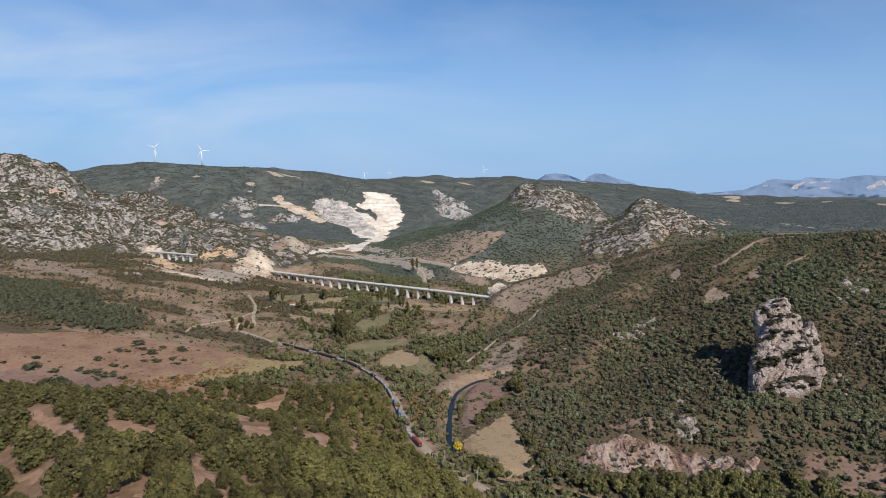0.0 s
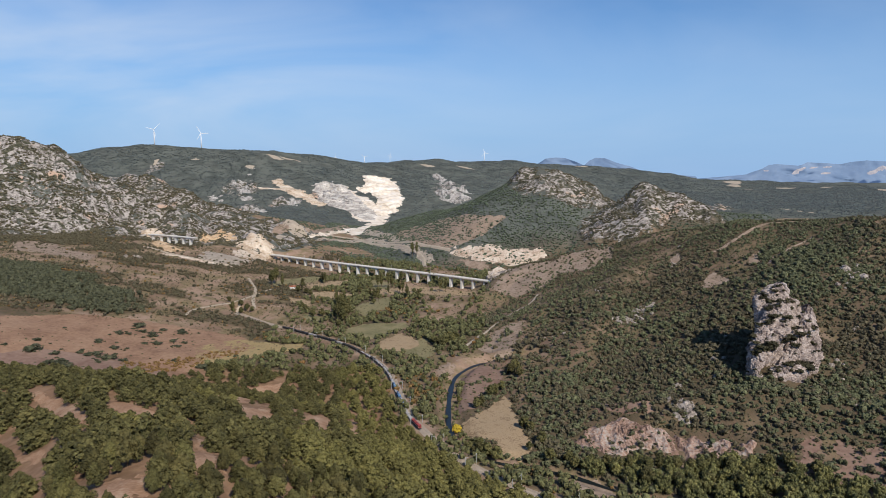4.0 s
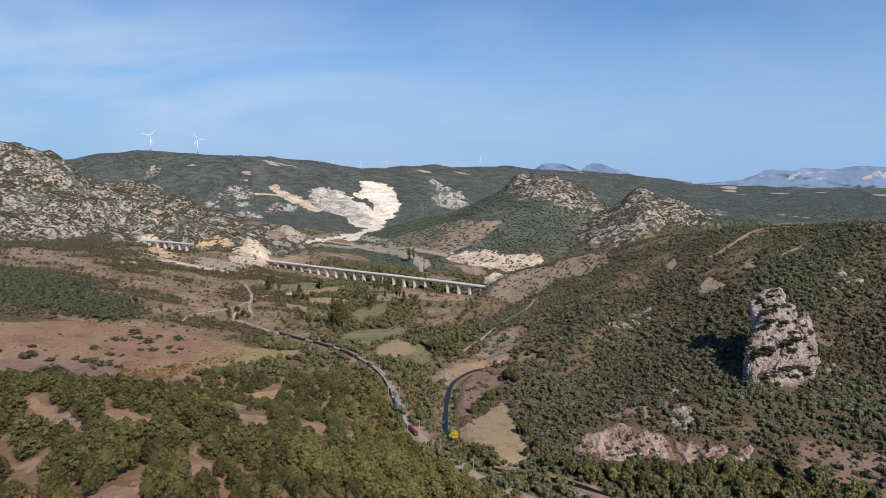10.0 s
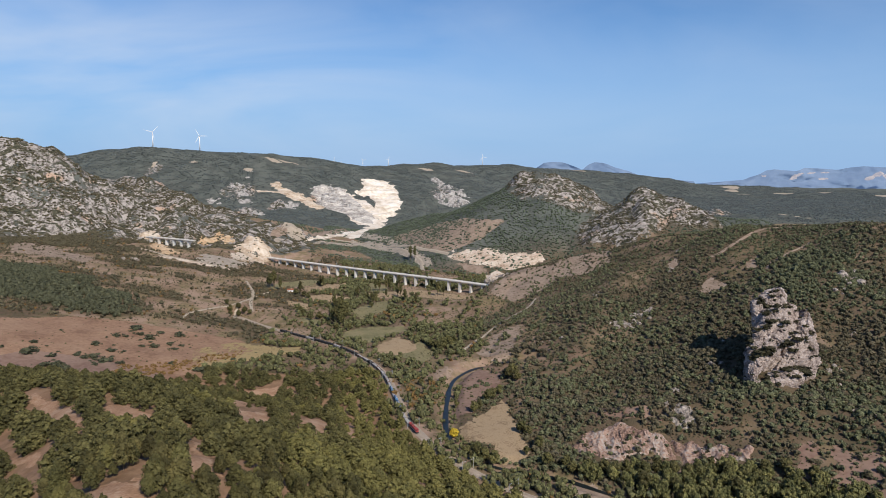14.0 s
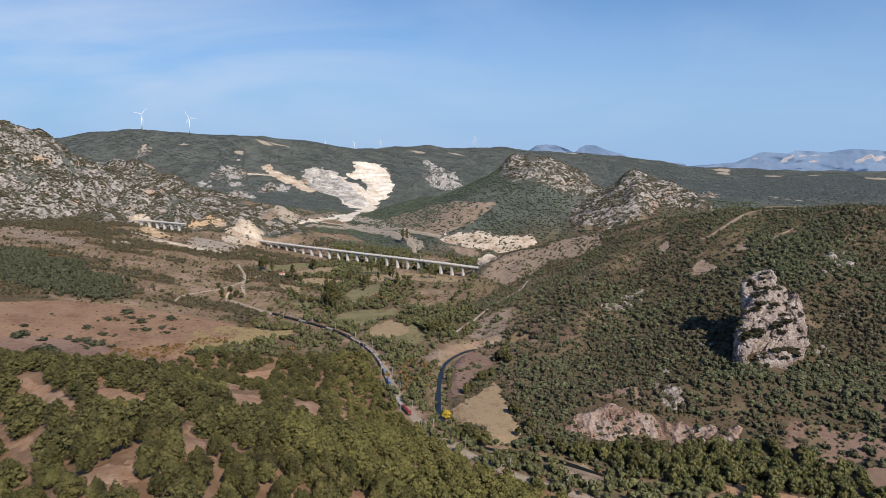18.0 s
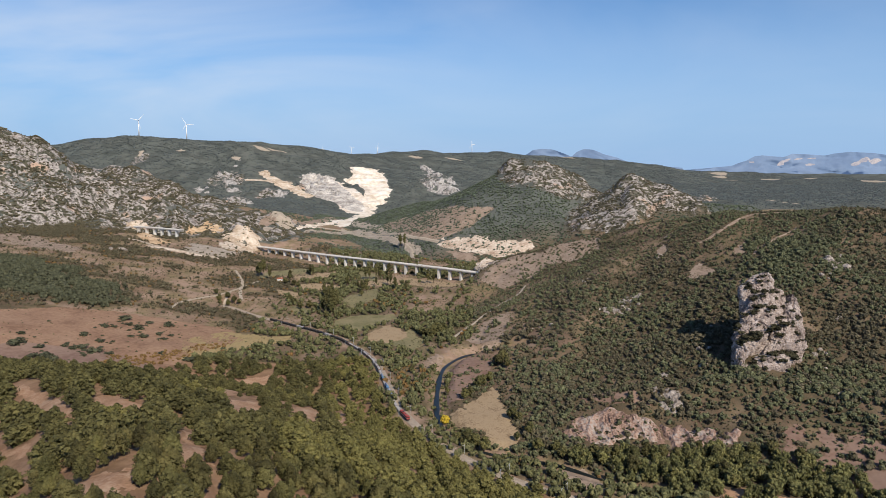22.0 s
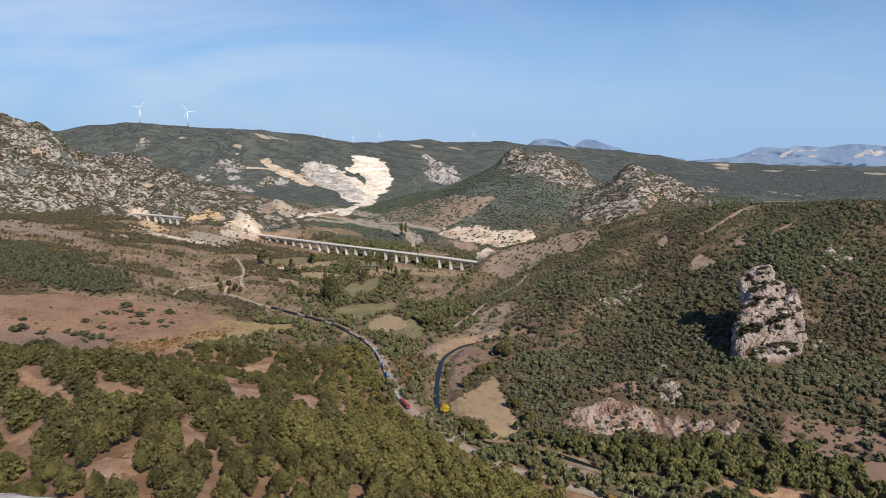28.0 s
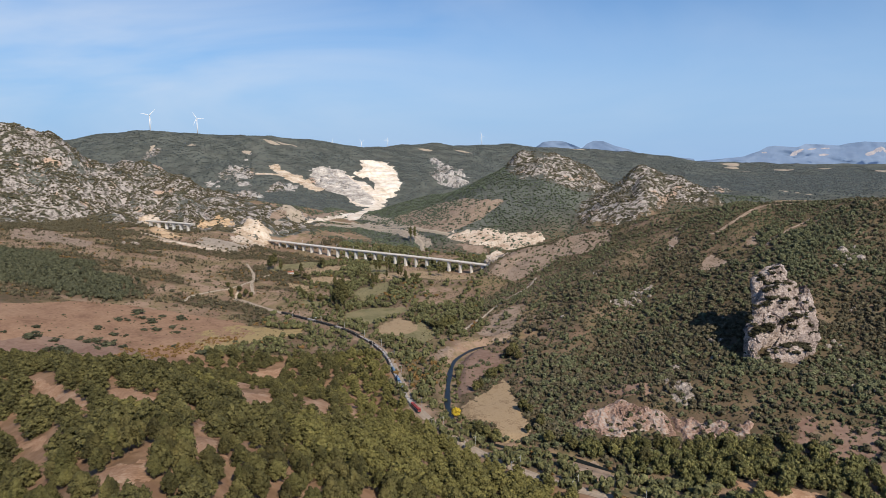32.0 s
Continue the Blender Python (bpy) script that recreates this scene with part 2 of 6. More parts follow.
# the same pine needles with sunlight put into a lighter colour
SUNLIT_PINE = material("sunlit_pine_needles", [(0.062, 0.059, 0.020), (0.140, 0.128, 0.041), (0.220, 0.197, 0.064)], 9.0, 0.5, 0.85, 1.0, 0.5, 0.16, "island")
DARK_PINE = material("dark_pine_needles", [(0.038, 0.042, 0.024), (0.072, 0.075, 0.042), (0.112, 0.112, 0.062)], 4.0, 0.6, 0.85, 0.8, 0.5, 0.25, "island")
BOULDER = material("pale_boulder", [(0.22, 0.20, 0.18), (0.40, 0.37, 0.34), (0.52, 0.49, 0.45)], 0.6, 0.07, 0.9, 0.8, 0.05)
MID_MASS = material("middle_hill_leaves", [(0.062, 0.080, 0.052), (0.118, 0.136, 0.086)], 8, 2, 0.9, 0.4, 1.0, 0.36, "island")
OAK_MASS = material("evergreen_scrub_leaves", [(0.047, 0.043, 0.026), (0.096, 0.084, 0.049), (0.156, 0.131, 0.076)], 1.6, 0.5, 0.85, 0.8, 0.5, 0.34, "island")
# leaf colour raised and turned bluish, with the far slopes' haze painted in
FAR_MASS = material("hazed_scrub_leaves", [(0.080, 0.095, 0.096), (0.118, 0.134, 0.130)], 8, 2, 0.9, 0.4, 1.0, 0.36, "island")
AUTUMN_MASS = material("autumn_leaves", [(0.15, 0.085, 0.03), (0.22, 0.14, 0.05)], 2.5, 0.6, 0.85, 0.5, 0.4, 0.3, "island")
HILL_PINE_MASS = material("hillside_pine_needles", [(0.052, 0.058, 0.030), (0.106, 0.112, 0.057), (0.168, 0.168, 0.087)], 1.6, 0.5, 0.85, 0.8, 0.5, 0.32, "island")
DRY_SHRUB = material("dry_shrub_leaves", [(0.060, 0.056, 0.028), (0.125, 0.108, 0.054)], 2.5, 0.6, 0.9, 0.5, 0.4, 0.4, "island")
BARE_SLOPE = material("bare_grey_brown_slope", [(0.19, 0.14, 0.10), (0.28, 0.205, 0.15), (0.33, 0.255, 0.195)], 14, 3, 0.95, 0.4, 0.5)
LEDGE_LEAF = material("ledge_shrub_leaves", [(0.030, 0.029, 0.015), (0.052, 0.048, 0.024), (0.080, 0.070, 0.036)], 1.5, 0.4, 0.85, 0.6, 0.3, 0.3)
ROOF_TILE = material("red_roof_tiles", [(0.24, 0.09, 0.05), (0.34, 0.14, 0.08)], 2, 0.4, 0.85, 0.4, 0.05)
BROADLEAF = material("valley_leaves", [(0.0415, 0.0445, 0.015), (0.0952, 0.089, 0.032), (0.1586, 0.1378, 0.05)], 1.6, 0.45, 0.8, 0.9, 0.4, 0.28)
BROADLEAF_MASS = material("valley_leaves_massed", [(0.052, 0.055, 0.024), (0.112, 0.113, 0.048), (0.178, 0.168, 0.074)], 1.6, 0.5, 0.85, 0.8, 0.5, 0.34, "island")
RIVER_LEAF = material("riverside_leaves", [(0.066, 0.070, 0.026), (0.140, 0.138, 0.051), (0.240, 0.218, 0.076)], 9, 0.5, 0.85, 0.8, 0.5, 0.3, "island")
YELLOW_LEAF = material("yellow_leaves", [(0.48, 0.34, 0.03), (0.62, 0.47, 0.05)], 2, 0.5, 0.8, 0.4, 0.2)
# distance haze put into the blue base colour, with a glow to lift it
FAR_ROCK = material("hazed_far_mountain", [(0.10, 0.14, 0.20), (0.15, 0.19, 0.25)], 300, 60, 1.0, 0.2, 20)
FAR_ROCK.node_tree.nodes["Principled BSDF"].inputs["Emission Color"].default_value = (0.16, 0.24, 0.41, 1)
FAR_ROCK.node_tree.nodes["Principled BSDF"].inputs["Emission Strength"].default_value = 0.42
# the scars glow a little too, veiled by the same imitated haze
FAR_SCAR = material("hazed_far_scar", [(0.20, 0.20, 0.24), (0.46, 0.40, 0.36)], 40, 10, 1.0, 0.2, 10)
FAR_SCAR.node_tree.nodes["Principled BSDF"].inputs["Emission Color"].default_value = (0.30, 0.31, 0.38, 1)
FAR_SCAR.node_tree.nodes["Principled BSDF"].inputs["Emission Strength"].default_value = 0.3
BRIGHT_STUBBLE = material("dry_yellow_grass", [(0.26, 0.18, 0.08), (0.33, 0.25, 0.12), (0.22, 0.16, 0.08)], 10, 2, 0.95, 0.3, 0.3)


# ---- the lie of the land: valley floor plus ridges, as heights in plan ----
def lattice(ix, iy, seed):
    n = (ix.astype(np.int64) * 374761393 + iy.astype(np.int64) * 668265263 + seed * 974711) & 0x7FFFFFFF
    n = ((n ^ (n >> 13)) * 1274126177) & 0x7FFFFFFF
    n = ((n ^ (n >> 16)) * 60493) & 0x7FFFFFFF
    return ((n ^ (n >> 11)) & 0xFFFF) / 65535.0


def vnoise(x, y, seed=0):
    """Value noise, 0 to 1, over arrays."""
    x, y = np.asarray(x, float), np.asarray(y, float)
    ix, iy = np.floor(x), np.floor(y)
    u, v = x - ix, y - iy
    u, v = u * u * (3 - 2 * u), v * v * (3 - 2 * v)
    a, b = lattice(ix, iy, seed), lattice(ix + 1, iy, seed)
    c, d = lattice(ix, iy + 1, seed), lattice(ix + 1, iy + 1, seed)
    return (a + (b - a) * u) * (1 - v) + (c + (d - c) * u) * v


def fbm(x, y, size, octaves=4, seed=0):
    """Layered noise, about -1 to 1, with features of that size in metres."""
    out, amp, norm = 0.0, 1.0, 0.0
    for k in range(octaves):
        out = out + amp * (2 * vnoise(x / size + 17.3 * k, y / size - 9.1 * k, seed + k) - 1)
        norm, amp, size = norm + amp, amp * 0.5, size * 0.5
    return out / norm * 1.6


def ramp(a, b, v):
    s = np.clip((np.asarray(v, float) - a) / (b - a), 0, 1)
    return s * s * (3 - 2 * s)


def near_line(x, y, line):
    """Distance to a polyline in plan and, where the points have more columns, those columns at the nearest place."""
    line = np.asarray(line, float)
    best = np.full(np.shape(x), 1e9)
    extra = np.zeros(np.shape(x) + (line.shape[1] - 2,))
    for a, b in zip(line[:-1], line[1:]):
        d = b[:2] - a[:2]
        s = np.clip(((x - a[0]) * d[0] + (y - a[1]) * d[1]) / (d @ d), 0, 1)
        r = np.hypot(x - a[0] - s * d[0], y - a[1] - s * d[1])
        hit = r < best
        best = np.where(hit, r, best)
        for k in range(extra.shape[-1]):
            extra[..., k] = np.where(hit, a[2 + k] + s * (b[2 + k] - a[2 + k]), extra[..., k])
    return best, extra


# ridges: x, y, height of the crest, width of the flank
RIDGES = {
    "plateau": (1.25, [(-4200, 3300, 230, 1000), (-1850, 3250, 250, 1000), (-1560, 3100, 280, 1000), (-1375, 3050, 291, 1050), (-1115, 3050, 284, 1080),
                       (-890, 3100, 273, 1080), (-670, 3200, 267, 1100), (-390, 3400, 235, 1200), (-280, 3500, 225, 1300), (-77, 3700, 237, 1500),
                       (55, 3800, 230, 1500), (390, 3900, 233, 1500), (610, 4000, 212, 1500), (1115, 4100, 184, 1400), (1650, 4200, 132, 1300), (2280, 4300, 100, 1200), (4200, 4300, 80, 1200)]),
    "left_mountain": (1.0, [(-1800, 1560, 330, 330), (-1390, 1650, 306, 330), (-1147, 1700, 300, 320), (-1075, 1700, 292, 300), (-1010, 1720, 272, 290), (-980, 1740, 245, 270),
                            (-945, 1760, 213, 250), (-885, 1760, 183, 230), (-810, 1760, 150, 210), (-725, 1740, 116, 180), (-655, 1720, 92, 150), (-590, 1690, 60, 100)]),
    "left_spur": (1.0, [(-1330, 2300, 190, 320), (-1120, 2200, 182, 300), (-965, 2150, 190, 280), (-860, 2100, 146, 260), (-770, 2050, 85, 200)]),
    "mid_hill": (1.05, [(-170, 2080, 15, 200), (0, 2000, 88, 330), (95, 1850, 126, 360), (175, 1740, 172, 380), (222, 1700, 206, 380), (250, 1690, 211, 380), (315, 1690, 192, 380),
                        (360, 1690, 174, 380), (400, 1650, 150, 360), (440, 1580, 140, 340), (470, 1520, 178, 330), (535, 1500, 158, 320), (590, 1520, 122, 300), (750, 1560, 108, 300)]),
    "right_hill": (1.0, [(50, 1080, 10, 60), (80, 1095, 30, 110), (115, 1130, 44, 130), (170, 1160, 62, 170), (220, 1150, 75, 200), (270, 1130, 84, 215), (335, 1110, 97, 230),
                         (470, 1000, 149, 330), (560, 960, 149, 400), (610, 910, 143, 450), (800, 820, 140, 500), (1400, 700, 140, 560)]),
    "mound": (1.0, [(-540, 1570, 66, 90), (-450, 1535, 62, 90), (-395, 1480, 44, 70)]),
    "tower_spur": (1.0, [(610, 900, 134, 380), (450, 780, 108, 300), (350, 660, 66, 220), (290, 570, 40, 130)]),
    "valley_spur": (1.0, [(345, 1090, 98, 250), (240, 900, 66, 200), (160, 740, 34, 120), (120, 640, 16, 80)]),
    "right_foot": (1.0, [(125, 575, 14, 50), (180, 562, 30, 60), (260, 555, 36, 65), (330, 535, 36, 85), (430, 480, 48, 150)]),
    "lookout": (0.9, [(60, -900, 300, 500), (0, -60, 225, 250), (-30, 40, 175, 250), (-75, 110, 135, 250), (-120, 250, 122, 250), (-205, 390, 98, 225), (-330, 460, 78, 220),
                      (-520, 500, 58, 200), (-900, 560, 60, 260)]),
}


def floor_height(x, y):
    """The valley floor: low along the river, rising to the left terraces and to the far plain on the right."""
    x, y = np.asarray(x, float), np.asarray(y, float)
    left = 62 * ramp(-120, -680, x) * ramp(420, 700, y)
    plain = 68 * ramp(-100, 900, x) * ramp(1500, 2300, y)
    return 2 + left + plain + 0.006 * np.clip(y - 500, 0, 1500)


# crags on the far slopes: x, y, reach
CRAGS = [(-456, 2668, 95), (-797, 2587, 90), (-653, 2230, 60), (-595, 2436, 60), (15, 2906, 90), (945, 2284, 70), (520, 1470, 45), (-1204, 2768, 50), (98, 1176, 22)]


def rocky(x, y):
    """Where bare limestone breaks through, 0 to 1."""
    n = fbm(x, y, 60, 3, 40)
    d1 = ramp(330, 200, near_line(x, y, RIDGES["left_mountain"][1])[0])
    d2 = ramp(230, 120, near_line(x, y, RIDGES["left_spur"][1])[0])
    d3 = ramp(120, 60, near_line(x, y, [(262, 1670), (372, 1650)])[0])
    d4 = ramp(125, 70, near_line(x, y, [(400, 1450), (430, 1500), (535, 1490)])[0])
    spots = [ramp(r, r * 0.5, np.hypot(x - a, (y - b) * 0.6)) for a, b, r in CRAGS]
    return np.clip(np.maximum.reduce([d1, d2, d3, d4, *spots]) * (1.0 + 0.5 * n), 0, 1)


# the railway and the river in plan
RAIL = [(-306, 968), (-288, 951), (-252, 914), (-192, 862), (-148, 826), (-114, 792), (-94, 764), (-73, 729), (-57, 689), (-47, 648), (-36, 601), (-25, 561), (-11, 528), (3, 501),
        (20, 477), (50, 444), (85, 417), (130, 392), (230, 345), (420, 280)]
RIVER = [(110, 748), (90, 755), (66, 757), (44, 750), (26, 727), (13, 694), (7, 630), (7, 561), (21, 514), (47, 494), (76, 482), (97, 474), (122, 455), (161, 428), (228, 400), (420, 330)]
RAIL_Z = 9.5
VIADUCT = [(-330, 1434), (-278, 1397), (-165, 1321), (-70, 1260), (17, 1203), (60, 1172)]


def height(x, y):
    x, y = np.asarray(x, float), np.asarray(y, float)
    total = np.zeros(np.broadcast(x, y).shape)
    for power, line in RIDGES.values():
        best = np.zeros(total.shape)
        for a, b in zip(line[:-1], line[1:]):
            d, e = near_line(x, y, [a, b])
            s = np.clip(1 - d / e[..., 1], 0, 1)
            s = np.where(s > 0.85, 0.85 + 0.12 * np.sin((s - 0.85) / 0.15 * np.pi / 2), s) / 0.97
            best = np.maximum(best, e[..., 0] * s ** power)
        total = total + best ** 4
    hills = total ** 0.25
    z = floor_height(x, y)
    z = np.maximum(hills, z) + 8 * np.exp(-((hills - z) / 14.0) ** 2) * 0.5
    up = ramp(6, 60, hills)
    z = z + up * (7 * fbm(x, y, 130, 4, 3) * ramp(60, 350, y)) + (1 - up) * 1.2 * fbm(x, y, 60, 3, 9)
    far = ramp(2100, 2800, y)
    z = z + far * up * 14 * fbm(x, y, 420, 4, 21)
    r = rocky(x, y)
    z = z + r * 13 * (np.abs(fbm(x, y, 85, 4, 33)) * 2 - 0.6) + r * 4.5 * fbm(x + 0.6 * y, y - 0.3 * x, 38, 3, 34) * ramp(2000, 1900, y)
    d = near_line(x, y, [(-690, 1490), (-620, 1460), (-540, 1413)])[0]
    z = z + (np.minimum(z, 54) - z) * ramp(60, 25, d)
    d = near_line(x, y, VIADUCT)[0]
    z = z + (np.minimum(z, 6 + 0.06 * np.clip(-200 - x, 0, 300)) - z) * ramp(120, 50, d) * ramp(100, 40, x)
    z = np.maximum(z, 238.25 - 1.0 * np.clip(np.hypot(x, y) - 4.5, 0, 9000) - 0.25 * fbm(x, y, 3, 2, 2))  # the rocky lookout itself
    d = near_line(x, y, RIVER)[0]
    z = z + (np.minimum(z, 1.0) - z) * ramp(16, 6, d)
    d = near_line(x, y, RAIL)[0]
    z = z + (RAIL_Z - z) * ramp(22, 8, d)
    return z


# ---- mesh helpers ----
def mesh_of(name, verts, faces, mat, smooth=False):
    """A mesh from arrays of corners and of triangles or quads."""
    verts, faces = np.asarray(verts, np.float32), np.asarray(faces, np.int32)
    me = bpy.data.meshes.new(name)
    k = faces.shape[1]
    me.vertices.add(len(verts))
    me.vertices.foreach_set("co", verts.ravel())
    me.loops.add(faces.size)
    me.loops.foreach_set("vertex_index", faces.ravel())
    me.polygons.add(len(faces))
    me.polygons.foreach_set("loop_start", np.arange(0, faces.size, k, dtype=np.int32))
    me.polygons.foreach_set("use_smooth", np.broadcast_to(np.asarray(smooth, bool), (len(faces),)).copy())
    me.materials.append(mat)
    me.update(calc_edges=True)
    return me


def empty(name, label, category, group="", at=None):
    ob = new(name)
    ob.empty_display_size = 0.5
    if at is not None:
        ob.matrix_basis = at
    return tagged(ob, label, category, group)


def part(name, bm, mat, parent, label="", smooth=False):
    """One mesh object under a thing or a part, from a bmesh or a ready mesh."""
    if isinstance(bm, bmesh.types.BMesh):
        me = bpy.data.meshes.new(name)
        for f in bm.faces:
            f.smooth = smooth
        bm.to_mesh(me)
        bm.free()
        me.materials.append(mat)
    else:
        me = bm
    ob = new(name, me)
    ob.parent = parent
    return tagged(ob, label)


def box(bm, x0, x1, y0, y1, z0, z1, bevel=0.0):
    made = bmesh.ops.create_cube(bm, size=1, matrix=Matrix.Translation(((x0 + x1) / 2, (y0 + y1) / 2, (z0 + z1) / 2)) @ Matrix.Diagonal((x1 - x0, y1 - y0, z1 - z0, 1)))
    if bevel:
        edges = list({e for v in made["verts"] for e in v.link_edges})
        bmesh.ops.bevel(bm, geom=edges, offset=bevel, segments=2, affect="EDGES")
    return bm


def tube(bm, a, b, r0, r1, sides=8):
    a, b = Vector(a), Vector(b)
    turn = (b - a).to_track_quat("Z", "Y").to_matrix().to_4x4()
    bmesh.ops.create_cone(bm, cap_ends=True, segments=sides, radius1=r0, radius2=r1, depth=(b - a).length, matrix=Matrix.Translation((a + b) / 2) @ turn)
    return bm


def smooth_line(points, step):
    """A rounded line through the points, sampled at even steps."""
    p = np.asarray(points, float)
    q = np.vstack([2 * p[0] - p[1], p, 2 * p[-1] - p[-2]])
    out = []
    for i in range(1, len(q) - 2):
        for s in np.linspace(0, 1, 24, endpoint=False):
            out.append(0.5 * (2 * q[i] + (q[i + 1] - q[i - 1]) * s + (2 * q[i - 1] - 5 * q[i] + 4 * q[i + 1] - q[i + 2]) * s ** 2 + (3 * q[i] - q[i - 1] - 3 * q[i + 1] + q[i + 2]) * s ** 3))
    out = np.array(out + [p[-1]])
    along = np.concatenate([[0], np.cumsum(np.hypot(*np.diff(out[:, :2], axis=0).T))])
    at = np.arange(0, along[-1], step)
    return np.stack([np.interp(at, along, out[:, k]) for k in range(out.shape[1])], 1)


# ---- the ground: one sheet to the horizon ----
def spaced(stops):
    out = [stops[0][0]]
    for (a, sa), (b, sb) in zip(stops[:-1], stops[1:]):
        v = a
        while v < b:
            v = min(b, v + sa + (sb - sa) * (v - a) / (b - a))
            out.append(v)
    return np.array(out)


GX = spaced([(-4300, 90), (-1700, 14), (-700, 7), (-300, 5.8), (420, 5.8), (700, 8), (1700, 22), (4300, 90)])
GY = spaced([(-1500, 80), (-100, 25), (60, 5), (200, 5.8), (900, 5.8), (1300, 7.5), (1900, 10), (3300, 15), (4950, 30)])
gx, gy = np.meshgrid(GX, GY)
GZ = height(gx, gy)


def ground(x, y):
    """The height of the sheet itself at places in plan."""
    x, y = np.asarray(x, float), np.asarray(y, float)
    i = np.clip(np.searchsorted(GX, x) - 1, 0, len(GX) - 2)
    j = np.clip(np.searchsorted(GY, y) - 1, 0, len(GY) - 2)
    u, v = (x - GX[i]) / (GX[i + 1] - GX[i]), (y - GY[j]) / (GY[j + 1] - GY[j])
    return (GZ[j, i] * (1 - u) + GZ[j, i + 1] * u) * (1 - v) + (GZ[j + 1, i] * (1 - u) + GZ[j + 1, i + 1] * u) * v


def inside(x, y, poly, soft=0.0):
    """Which places lie in a polygon."""
    p = np.asarray(poly, float)
    hit = np.zeros(np.shape(x), bool)
    for a, b in zip(p, np.roll(p, -1, 0)):
        if a[1] != b[1]:
            hit ^= ((a[1] > y) != (b[1] > y)) & (x < (b[0] - a[0]) * (y - a[1]) / (b[1] - a[1]) + a[0])
    if soft:
        hit |= near_line(x, y, np.vstack([p, p[:1]]))[0] < soft
    return hit


